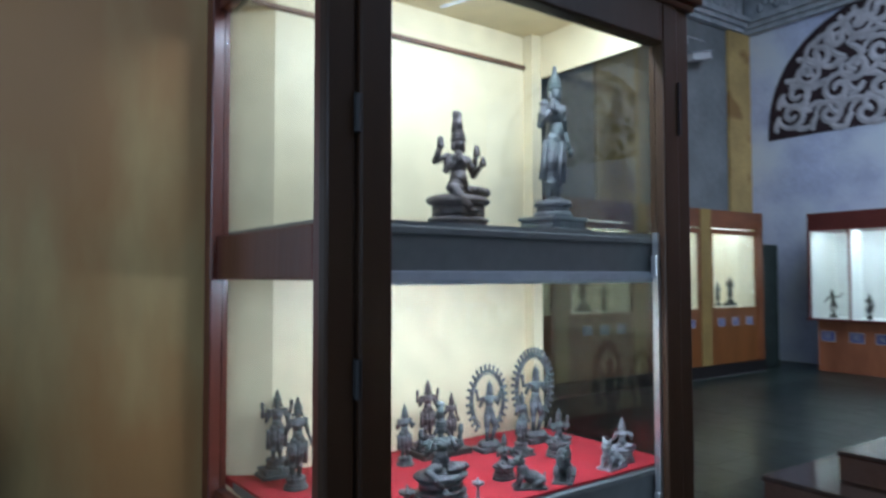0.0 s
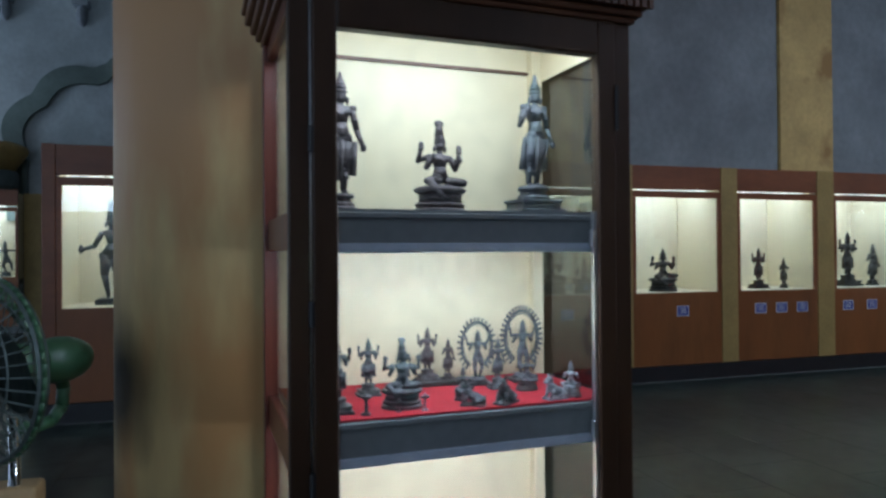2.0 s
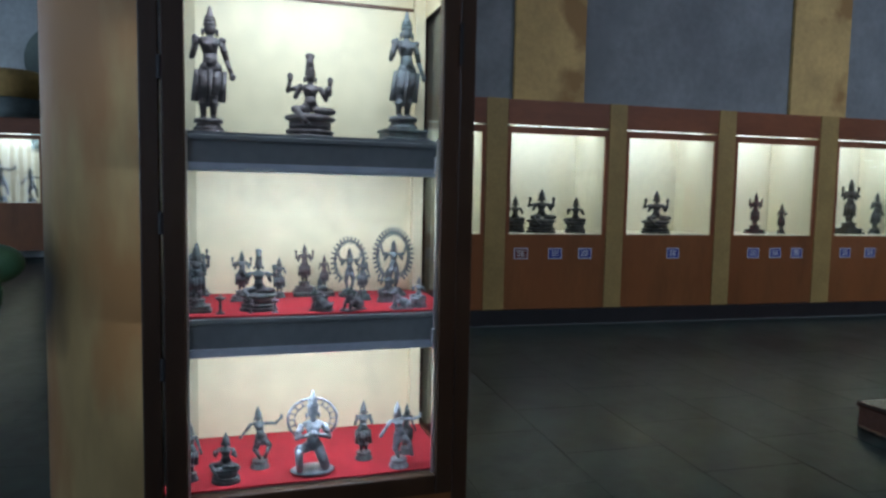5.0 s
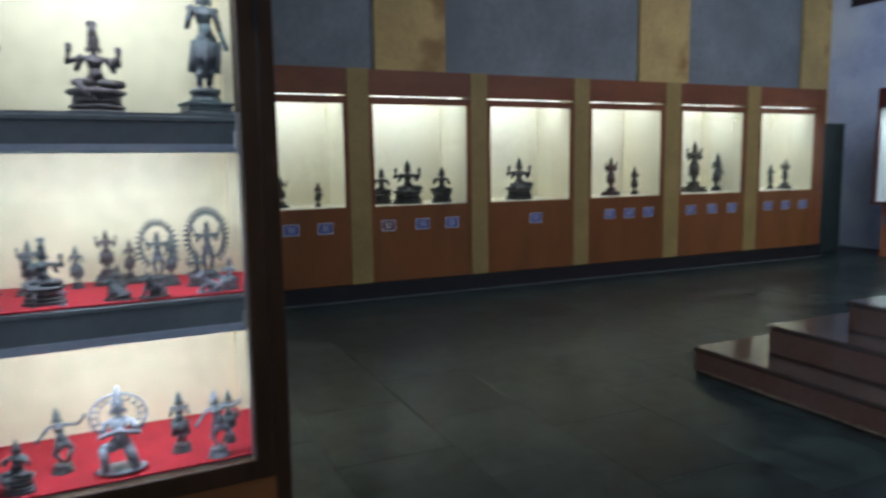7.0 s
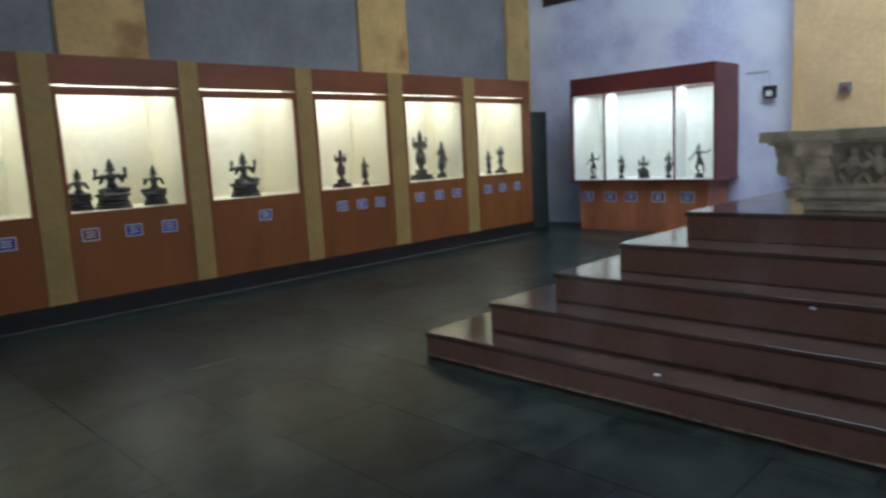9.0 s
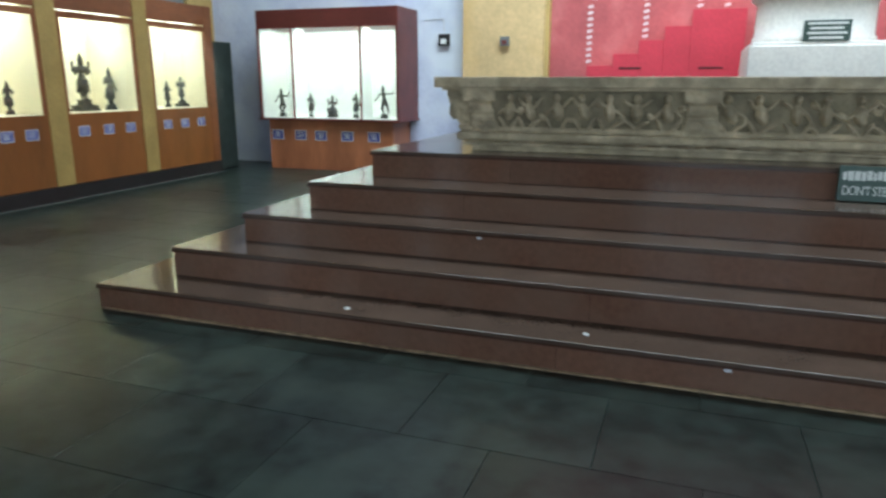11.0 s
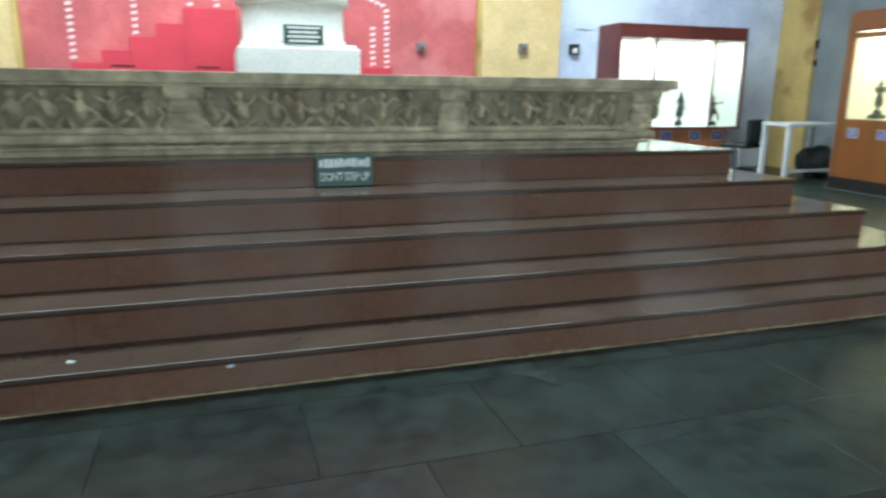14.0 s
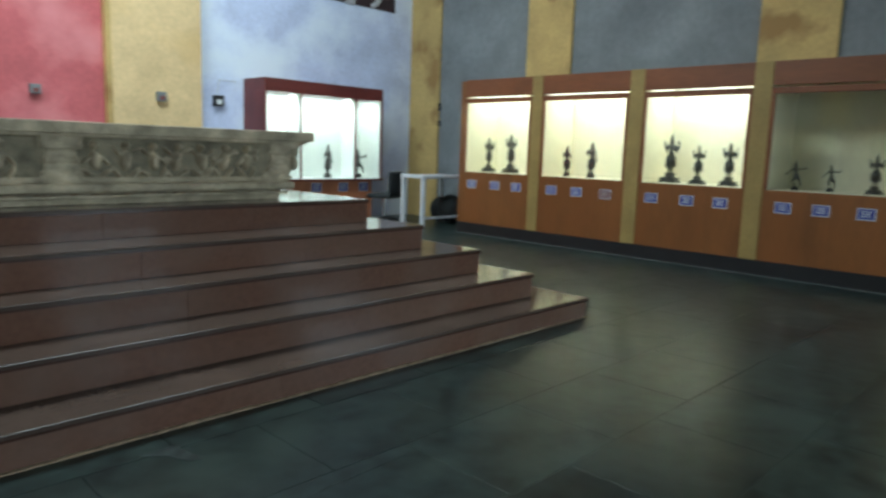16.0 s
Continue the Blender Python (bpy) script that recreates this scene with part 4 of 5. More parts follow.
# ---- free-standing showcases at the end wall ----
def end_case(x0, x1, front, zs, zt, ztop, base_in, mulls, name_label):
    ob = empty("showcase", pose(0, 0, 0))
    back = NY - 0.02
    part("base", boxed(x0 + base_in, x1 - 0.14, front + 0.10, back, 0, zs - 0.03, 0.004), M["base_wood"], ob, "reddish plywood base")
    part("sill", boxed(x0 - 0.02, x1 + 0.02, front - 0.01, back, zs - 0.03, zs, 0.004), M["maroon"], ob)
    part("header", boxed(x0, x1, front, back, zt, ztop, 0.006), M["maroon"], ob, "dark maroon header")
    part("side", boxed(x1 - 0.03, x1, front, back, zs, zt), M["maroon"], ob)
    part("side", boxed(x0, x0 + 0.03, front, back, zs, zt), M["maroon"], ob)
    part("back_panel", boxed(x0 + 0.03, x1 - 0.03, back - 0.03, back, zs, zt), M["white_lining"], ob, "white lining")
    part("shelf", boxed(x0 + 0.03, x1 - 0.03, front + 0.02, back - 0.03, zs, zs + 0.012), M["white_lining"], ob)
    for q in (x0 + 0.03, x1 - 0.045):
        part("lining", boxed(q, q + 0.015, front + 0.03, back - 0.03, zs + 0.012, zt), M["white_lining"], ob)
    for q in mulls:
        part("mullion", boxed(q - 0.012, q + 0.012, front, front + 0.03, zs, zt), M["maroon"], ob)
        part("divider", boxed(q - 0.008, q + 0.008, front + 0.03, front + 0.38, zs + 0.012, zt), M["white_lining"], ob)
    e = [x0 + 0.03] + list(mulls) + [x1 - 0.03]
    for a, b in zip(e, e[1:]):
        pane("glass", boxed(a, b, front + 0.012, front + 0.017, zs, zt), ob)
    area("showcase_tube", pose((x0 + x1) / 2, front + 0.2, zt - 0.03, 18, 0, 0), (x1 - x0) * 0.9, 0.12, 20, (0.95, 1.0, 0.98))
    return tagged(ob, name_label, "showcase")


end_case(-5.05, -2.71, 11.05, 0.79, 2.11, 2.38, 0.08, (-4.45, -3.31), "maroon showcase with white lit interior on plywood base")
for kind, x, y, h in (("dance", -4.81, 11.30, 0.44), ("stand", -4.30, 11.30, 0.38), ("seat4", -3.92, 11.30, 0.35), ("stand", -3.52, 11.30, 0.40), ("archer", -3.05, 11.30, 0.50)):
    statue(kind, x, y, 0.802, h, 0, "bronze_dark", "in the end showcase", "end showcase bronzes")
for x in (-4.82, -4.41, -4.055, -3.60, -3.155):
    label_card(pose(x, 11.148, 0.53, 0, 0, 0), 0.20, 0.15)
end_case(7.33, 9.66, 11.20, 0.74, 2.08, 2.28, 0.10, (7.98, 9.07), "maroon showcase with bright white interior beside the wall")
for kind, x, y, h in (("dance", 7.72, 11.45, 0.4), ("stand", 8.67, 11.45, 0.57), ("archer", 9.33, 11.45, 0.50)):
    statue(kind, x, y, 0.752, h, 0, "bronze_dark", "in the end showcase", "end showcase bronzes")
for x in (8.34, 8.89, 9.33):
    label_card(pose(x, 11.298, 0.60, 0, 0, 0), 0.20, 0.15)

# boxes and switches on the end wall
for x, y, z, w, mm in ((-2.28, NY, 1.945, 0.17, "black"), (6.90, NY, 1.91, 0.16, "black"), (-1.29, NY - 0.22, 1.90, 0.13, "fascia"), (5.93, NY - 0.22, 1.89, 0.13, "fascia"), (4.38, NY - 0.12, 1.87, 0.12, "fascia")):
    ob = empty("wall_box", pose(x, y, z))
    part("body", boxed(-w / 2, w / 2, -0.07, 0, -w / 2, w / 2, 0.006), M[mm], ob)
    part("face", boxed(-w * 0.25, w * 0.25, -0.076, -0.07, -w * 0.35, w * 0.1), M["letter" if mm == "black" else "maroon"], ob)
    tagged(ob, "small wall-mounted electrical box", "wall box", "wall boxes")
_bm = bmesh.new()
tube(_bm, [(-2.6, NY - 0.012, 2.24), (-2.3, NY - 0.012, 2.25), (-2.28, NY - 0.012, 2.02)], 0.006, 6)
tagged(part("cable", _bm, M["white_metal"]), "thin white cable clipped to the wall", "cable")
_bm = bmesh.new()
tube(_bm, [(7.2, NY - 0.012, 2.22), (6.92, NY - 0.012, 2.23), (6.90, NY - 0.012, 2.0)], 0.006, 6)
tagged(part("cable", _bm, M["white_metal"]), "thin white cable clipped to the wall", "cable")

# dark steel cupboard behind the end of the west row
ob = empty("steel_cupboard", pose(-5.93, 10.78, 0))
part("body", boxed(-0.42, 0.42, -0.25, 0.25, 0.02, 1.92, 0.008), M["board"], ob)
part("door", boxed(0.42, 0.428, -0.23, 0.23, 0.06, 1.88, 0.003), M["board"], ob)
part("plinth", boxed(-0.40, 0.40, -0.23, 0.23, 0, 0.02), M["black"], ob)
tagged(ob, "dark green steel cupboard standing in the corner", "cupboard")

# corner beside the east row: table frame, chair, bundles
ob = empty("table", pose(10.05, 10.3, 0))
part("tabletop", boxed(-0.5, 0.5, -0.28, 0.28, 0.80, 0.85, 0.005), M["white_metal"], ob)
for x in (-0.46, 0.46):
    for y in (-0.24, 0.24):
        part("leg", boxed(x - 0.03, x + 0.03, y - 0.03, y + 0.03, 0, 0.80, 0.003), M["white_metal"], ob)
part("stretcher", boxed(-0.43, 0.43, -0.255, -0.225, 0.12, 0.16), M["white_metal"], ob)
tagged(ob, "white painted metal table frame by the case end", "table")


def office_chair(m):
    ob = empty("office_chair", m)
    part("seat", boxed(-0.23, 0.23, -0.23, 0.23, 0.42, 0.50, 0.03), M["dark_thing"], ob)
    part("backrest", boxed(-0.22, 0.22, 0.18, 0.25, 0.50, 0.88, 0.03), M["dark_thing"], ob)
    bm = bmesh.new()
    limb(bm, (0, 0, 0.08), (0, 0, 0.42), 0.03, 0.03)
    part("column", bm, M["chrome"], ob)
    for k in range(5):
        a = 2 * math.pi * k / 5
        bm = bmesh.new()
        limb(bm, (0, 0, 0.09), (0.27 * math.cos(a), 0.27 * math.sin(a), 0.05), 0.025, 0.018)
        ell(bm, (0.27 * math.cos(a), 0.27 * math.sin(a), 0.028), (0.028,) * 3, u=8, v=6)
        part("leg", bm, M["black"], ob)
    return tagged(ob, "dark upholstered office chair beside the table", "chair")


office_chair(pose(9.55, 11.0, 0, 0, 0, 200))
_bm = bmesh.new()
for k in range(4):
    ell(_bm, (0.10 * math.cos(k * 2.1), 0.10 * math.sin(k * 2.1), 0.22 + 0.02 * k), (0.20, 0.20, 0.22), u=12, v=8)
ob = part("sack", _bm, M["dark_thing"], smooth=True)
ob.matrix_world = pose(10.45, 10.35, 0)
tagged(ob, "dark cloth bundle on the floor under the table", "sack")
for x, z, h in ((EX, 2.0, 0.14), (EX, 1.72, 0.10)):
    ob = part("switch_box", boxed(-0.05, 0, -0.05, 0.05, 0, h, 0.004), M["black"])
    ob.matrix_world = pose(EX, 11.1, z)
    tagged(ob, "small black switch box on the side wall", "switch", "side wall switches")


# ---- stepped granite platform ----
LEVELS = [(0.155, 4.80, -2.03, 6.37), (0.335, 5.11, -1.715, 6.06), (0.515, 5.42, -1.40, 5.765), (0.695, 5.725, -1.088, 5.43), (0.875, 6.12, -0.808, 5.20)]
PB = 8.75
plat = empty("stepped_platform", pose(0, 0, 0))
below = 0.0
for k, (z, y, x0, x1) in enumerate(LEVELS):
    yb = LEVELS[k + 1][1] + 0.06 if k < 4 else PB
    part("core", boxed(x0 + 0.03, x1 - 0.03, y + 0.03, PB, below, z - 0.032), M["granite"], plat)
    # facing slabs along the front, four lengths with fine joints
    n = 6
    for i in range(n):
        a = x0 + 0.012 + (x1 - x0 - 0.024) * i / n
        b = x0 + 0.012 + (x1 - x0 - 0.024) * (i + 1) / n
        part("riser", boxed(a + 0.0008, b - 0.0008, y + 0.008, y + 0.03, below, z - 0.03), M["granite"], plat)
    for sx0, sx1 in ((x0 + 0.008, x0 + 0.03), (x1 - 0.03, x1 - 0.008)):
        part("riser", boxed(sx0, sx1, y + 0.03, PB, below, z - 0.03), M["granite"], plat)
    part("tread", boxed(x0, x1, y, PB, z - 0.03, z, 0.004), M["tread"], plat, "polished granite tread slab")
    # thin darker strip along the lower edge of each tread front
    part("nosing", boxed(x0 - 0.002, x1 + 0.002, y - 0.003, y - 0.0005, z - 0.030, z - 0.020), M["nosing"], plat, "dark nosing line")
    below = z
tagged(plat, "five-step platform of polished red-brown granite", "platform")
_bm = bmesh.new()
g = random.Random(2)
x = -2.0
while x < 6.3:
    w = 0.05 + 0.4 * g.random()
    box(_bm, x, min(x + w, 6.35), 4.785 + 0.006 * g.random(), 4.812, -0.002, 0.004 + 0.008 * g.random())
    x += w
tagged(part("mortar_line", _bm, M["dust"]), "dusty mortar line along the foot of the steps", "mortar", "", "stuff")
for x, k in ((1.53, 0), (0.2, 2)):
    z, y = LEVELS[k][0] - 0.03 - 0.012, LEVELS[k][1]
    bm = bmesh.new()
    ell(bm, (0, 0, 0), (0.018, 0.003, 0.008), u=8, v=5)
    ob = part("chip", bm, M["plate"])
    ob.matrix_world = pose(x, y + 0.008, z)
    tagged(ob, "pale chip in the granite riser", "chip", "riser chips")

for x, y, turn in ((-0.375, 4.88, 20), (0.89, 4.93, -35)):
    bm = bmesh.new()
    ell(bm, (0, 0, 0.005), (0.017, 0.010, 0.006), u=8, v=5)
    ell(bm, (0.012, 0.003, 0.005), (0.010, 0.008, 0.005), u=7, v=5)
    ob = part("crumb", bm, M["letter"])
    ob.matrix_world = pose(x, y, 0.1535, 0, 0, turn)
    tagged(ob, "white crumb of plaster lying on the lowest tread", "crumb", "tread crumbs")

# warning board leaning on the top riser
ob = empty("warning_board", pose(2.266, 6.095, 0.698, -3, 0, 0))
part("board", boxed(-0.175, 0.175, -0.02, -0.004, 0, 0.195, 0.002), M["sign"], ob)
bm = bmesh.new()
g = random.Random(9)
x = -0.155
while x < 0.15:
    w = 0.012 + 0.018 * g.random()
    box(bm, x, min(x + w, 0.156), -0.0215, -0.02, 0.115 + 0.008 * g.random(), 0.160 + 0.015 * g.random())
    x += w + 0.005
part("writing", bm, M["letter"], ob, "line of white script, unreadable")["kind"] = "stuff"
cu = bpy.data.curves.new("writing", "FONT")
cu.body, cu.size, cu.extrude, cu.align_x, cu.space_character = "DON'T STEP UP", 0.058, 0.0008, "CENTER", 0.86
cu.materials.append(M["letter"])
tx = new("writing", cu)
tx.parent = ob
tx.matrix_basis = pose(0, -0.021, 0.035, 90, 0, 0) @ Matrix.Diagonal((0.86, 1.25, 1, 1))
tagged(ob, "dark green warning board with white lettering on the steps", "sign")


# ---- carved stone seat slab ----
def carved_front(x0, x1, z0, z1, yf, seed):
    """A relief of figures between raised blocks, as a displaced sheet closed behind."""
    g = random.Random(seed)
    nx, nz = int((x1 - x0) / 0.0095), 34
    blobs = []
    blocks = [-0.10, 1.35, 3.06, 4.55]
    x = x0 + 0.10
    while x < x1 - 0.08:
        if min(abs(x - b) for b in blocks) > 0.15:
            lean = 0.9 * (g.random() - 0.5)
            blobs.append((x, 0.52, 0.034 + 0.010 * g.random(), 0.070, 0.070, lean))
            blobs.append((x + 0.05 * lean, 0.83, 0.028, 0.032, 0.070, 0.0))
            for side in (-1, 1):
                up = g.choice((-1, 1))
                blobs.append((x + side * 0.055, 0.62 + 0.10 * up, 0.014, 0.056, 0.058, side * up * (0.6 + 0.5 * g.random())))
                blobs.append((x + side * (0.035 + 0.03 * g.random()), 0.25, 0.018, 0.060, 0.060, side * (0.4 + 0.7 * g.random())))
            if g.random() < 0.6:
                blobs.append((x + 0.085, 0.30 + 0.45 * g.random(), 0.034, 0.026, 0.045, g.random()))
        x += 0.145 + 0.05 * g.random()
    H = z1 - z0
    X = np.linspace(x0, x1, nx)
    Z = np.linspace(0, 1, nz)
    XX, ZZ = np.meshgrid(X, Z, indexing="ij")
    D = np.zeros_like(XX)
    for bx, bz, rx, rz, d, tip in blobs:
        ux, uz = XX - bx, (ZZ - bz) * H
        q = ((ux * math.cos(tip) - uz * math.sin(tip)) / rx) ** 2 + ((ux * math.sin(tip) + uz * math.cos(tip)) / rz) ** 2
        D = np.maximum(D, d * np.sqrt(np.clip(1 - q, 0, None)))
    for b in blocks:
        u = np.abs(XX - b)
        band = np.where(ZZ > 0.75, 0.115, np.where(ZZ > 0.6, 0.085, np.where(ZZ > 0.3, 0.095, 0.115)))
        dep = np.where(ZZ > 0.75, 0.060, np.where(ZZ > 0.66, 0.040, 0.050)) - 0.012 * (np.abs(ZZ - 0.45) < 0.03)
        D = np.where(u < band, np.maximum(D, dep), D)
    D = D + 0.006 * np.sin(XX * 37) * np.sin(ZZ * 23)
    D = np.where(ZZ < 0.17, np.maximum(D, 0.034 + 0.012 * np.sin(np.pi * ZZ / 0.17)), D)
    end = np.minimum(XX - x0, x1 - XX)
    slope = 0.13 * (1 - ZZ) ** 1.6
    bm = bmesh.new()
    vs = [[bm.verts.new((X[i] + (slope[i, j] if i < nx // 2 else -slope[i, j]) * max(0, 1 - end[i, j] / 0.5), yf + 0.098 + 0.01 * (1 - ZZ[i, j]) - 1.35 * D[i, j], z0 + H * ZZ[i, j])) for j in range(nz)] for i in range(nx)]
    for i in range(nx - 1):
        for j in range(nz - 1):
            bm.faces.new((vs[i][j], vs[i + 1][j], vs[i + 1][j + 1], vs[i][j + 1]))
    return bm


ob = empty("stone_dais", pose(0, 0, 0))
TX0, TX1, TY = -0.40, 4.80, 6.29
part("top_slab", boxed(TX0, TX1, TY + 0.012, 8.45, 1.305, 1.375, 0.006), M["stone"], ob, "worn granite top slab")
part("upper_band", boxed(TX0 + 0.05, TX1 - 0.05, TY + 0.04, 8.40, 1.285, 1.305, 0.004), M["stone"], ob)
part("carved_band", carved_front(TX0 + 0.06, TX1 - 0.06, 1.0, 1.286, TY + 0.02, 5), M["stone"], ob, "frieze of small carved figures and blocks", True)
# darker sheet stands in for shade between the carved figures
part("frieze_ground", boxed(TX0 + 0.24, TX1 - 0.24, TY + 0.085, TY + 0.15, 1.0, 1.285), M["stone_ground"], ob, "ground behind the carving, darkened for recess shade")
bm = bmesh.new()
rows = []
for z, inset in ((0.93, 0.27), (0.97, 0.25), (1.0, 0.22), (1.06, 0.15), (1.12, 0.10), (1.2, 0.07), (1.286, 0.06)):
    rows.append([bm.verts.new(c) for c in ((TX0 + inset, TY + 0.15, z), (TX1 - inset, TY + 0.15, z), (TX1 - inset, 8.35, z), (TX0 + inset, 8.35, z))])
for a, b in zip(rows, rows[1:]):
    for i in range(4):
        bm.faces.new((a[i], a[(i + 1) % 4], b[(i + 1) % 4], b[i]))
bm.faces.new(rows[0][::-1]), bm.faces.new(rows[-1])
part("core", bm, M["stone"], ob)
for sgn, xe in ((1, TX0), (-1, TX1)):
    bm = bmesh.new()
    g = random.Random(12)
    for k in range(26):
        zz = 1.03 + 0.24 * g.random()
        ins = 0.07 + 0.12 * ((1.286 - zz) / 0.286) ** 1.6
        ell(bm, (xe + sgn * ins, TY + 0.15 + 1.9 * k / 26, zz), (0.04, 0.065, 0.06), u=8, v=6)
    part("end_carving", bm, M["stone"], ob, "", True)["kind"] = "stuff"
for z0, z1, ins, lab in ((0.952, 1.008, 0.16, "rounded plain moulding"), (0.936, 0.952, 0.24, ""), (0.916, 0.936, 0.20, ""), (0.876, 0.916, 0.25, "stone footing")):
    part("base_moulding", boxed(TX0 + ins, TX1 - ins, TY + 0.02 + (ins - 0.16) * 0.9, 8.35, z0, z1, 0.018 if ins == 0.16 else 0.005), M["stone"], ob, lab)
tagged(ob, "long carved greenish granite dais with figure frieze", "dais")

_bm = bmesh.new()
g = random.Random(31)
x = 0.9
while x < 3.9:
    w = 0.02 + 0.10 * g.random()
    if g.random() < 0.6:
        box(_bm, x, x + w, TY + 0.066 - 0.012 * g.random(), TY + 0.09, 0.9355, 0.939 + 0.006 * g.random())
    x += w + 0.10 * g.random()
tagged(part("flakes", _bm, M["dust"]), "pale mortar flakes along the foot of the dais", "flakes", "", "stuff")

# ---- white pedestal, red stepped backdrop ----
ob = empty("pedestal", pose(2.40, 9.98, 0))
part("plinth", boxed(-0.63, 0.63, -0.63, 0.63, 0, 1.69, 0.012), M["marble"], ob)
part("plinth_step", boxed(-0.60, 0.60, -0.60, 0.60, 1.69, 1.725, 0.01), M["marble"], ob)
part("drum", lathe(bmesh.new(), [(0.575, 1.725), (0.575, 1.78), (0.555, 1.80), (0.55, 2.10), (0.565, 2.13)], 48), M["marble"], ob, "", True)
part("ring", lathe(bmesh.new(), [(0.565, 2.13), (0.60, 2.15), (0.615, 2.20), (0.60, 2.26), (0.55, 2.28)], 48), M["marble"], ob, "", True)
part("upper_drum", lathe(bmesh.new(), [(0.54, 2.28), (0.51, 2.34), (0.49, 2.82), (0.51, 2.92), (0.3, 2.94)], 48), M["marble"], ob, "", True)
plq = part("plaque", boxed(-0.16, 0.24, -0.612, -0.545, 1.726, 1.915, 0.002), M["sign"], ob, "dark green name plaque")
bm = bmesh.new()
for k in range(4):
    z = 1.886 - 0.044 * k
    box(bm, -0.13 + 0.02 * (k % 2), 0.21 - 0.03 * (k % 2), -0.6135, -0.612, z - 0.011, z + 0.011)
part("writing", bm, M["letter"], plq, "lines of white writing")
tagged(ob, "white painted round pedestal on a square plinth", "pedestal")

ob = empty("stepped_backdrop", pose(0, 0, 0))
for k, (x0, x1, z) in enumerate(((-0.08, 0.26, 1.55), (0.26, 0.58, 1.70), (0.58, 0.89, 1.865), (0.89, 1.21, 2.03), (1.21, 1.84, 2.225))):
    part("step_block", boxed(x0, x1 - 0.001, 11.3, NY - 0.12, 0, z, 0.004), M["bright_red"], ob, "bright red painted step")
for x0, x1, z in ((3.0, 3.46, 1.72), (3.46, 3.86, 1.56)):
    part("step_block", boxed(x0, x1 - 0.001, 11.3, NY - 0.12, 0, z, 0.004), M["bright_red"], ob)
for x0, x1 in ((1.33, 1.61), (0.35, 0.62)):
    part("slot", boxed(x0, x1, 11.294, 11.30, 1.508, 1.526), M["black"], ob, "dark slot")
tagged(ob, "bright red painted stepped stand against the wall", "stand")


def dashes(a, b, name_label):
    """A painted barber-striped ribbon on the red wall."""
    ob = empty("striped_ribbon", pose(a[0], NY - 0.12, a[1]))
    d = Vector((b[0] - a[0], 0, b[1] - a[1]))
    n = max(3, int(d.length / 0.075))
    for i in range(n):
        c = d * ((i + 0.5) / n)
        bm = boxed(-0.036, 0.036, -0.006, 0, -0.019, 0.019)
        bmesh.ops.rotate(bm, cent=(0, 0, 0), matrix=Matrix.Rotation(-0.25, 3, "Y"), verts=bm.verts[:])
        bmesh.ops.translate(bm, vec=c, verts=bm.verts[:])
        part("dash", bm, M["stripe"], ob)
    return tagged(ob, name_label, "ribbon", "striped ribbons")


for a, b in (((-0.12, 1.58), (-0.12, 2.38)), ((-0.09, 2.43), (0.62, 2.82)), ((0.62, 1.90), (0.62, 2.78)), ((1.29, 2.27), (1.29, 3.0)), ((1.62, 2.27), (1.62, 3.0)),
             ((3.28, 2.62), (3.86, 2.40)), ((3.88, 1.54), (3.88, 2.38)), ((3.68, 1.58), (3.68, 2.14))):
    dashes(a, b, "pale striped ribbon on the red wall")


# ---- three-shelf show cabinet ----
TURN = pose(-0.27, 1.38, 0, 0, 0, 3.0) @ pose(0.27, -1.38, 0)
cab = empty("show_cabinet", TURN)
BIN = -0.68
FXc, BXc, Y0, Y1 = -0.28, -0.735, 0.985, 1.762
O0, O1 = 1.080, 1.674
part("base_panel", boxed(FXc - 0.02, FXc - 0.004, Y0 + 0.02, Y1 - 0.02, 0.06, 0.612, 0.003), M["panel"], cab, "orange-brown lower front panel")
part("base_box", boxed(BXc, FXc - 0.02, Y0 + 0.008, Y1 - 0.008, 0, 0.61), M["cab_red"], cab)
part("base_rail", boxed(FXc - 0.02, FXc, Y0, Y1, 0.0, 0.06), M["cab_dark"], cab)
for a, b, nm in ((Y0, Y0 + 0.042, "post"), (Y1 - 0.042, Y1, "post")):
    part(nm, boxed(FXc - 0.022, FXc, a, b, 0.06, 1.946, 0.004), M["cab_dark"], cab, "dark polished corner post")
for a, b in ((Y0 + 0.046, O0), (O1, Y1 - 0.0425)):
    part("door_stile", boxed(FXc - 0.028, FXc + 0.006, a, b, 0.612, 1.946, 0.004), M["cab_dark"], cab)
# bright strip in place of lamp light leaking between door and post
part("door_gap", boxed(FXc - 0.03, FXc - 0.012, Y0 + 0.042, Y0 + 0.046, 0.7, 1.93), M["alu"], cab, "bright strip for light leaking at the door gap")
part("top_rail", boxed(FXc - 0.028, FXc + 0.006, O0, O1, 1.868, 1.946, 0.004), M["cab_dark"], cab)
part("bottom_rail", boxed(FXc - 0.028, FXc + 0.006, O0, O1, 0.612, 0.664, 0.004), M["cab_dark"], cab)
for z in (1.62, 1.28, 0.95):
    bm = bmesh.new()
    limb(bm, (FXc + 0.003, Y0 + 0.044, z), (FXc + 0.003, Y0 + 0.044, z + 0.05), 0.006, 0.006)
    part("hinge", bm, M["black"], cab)
bm = bmesh.new()
box(bm, FXc + 0.006, FXc + 0.010, O1 + 0.042, O1 + 0.050, 1.70, 1.80)
part("lock_plate", bm, M["black"], cab)
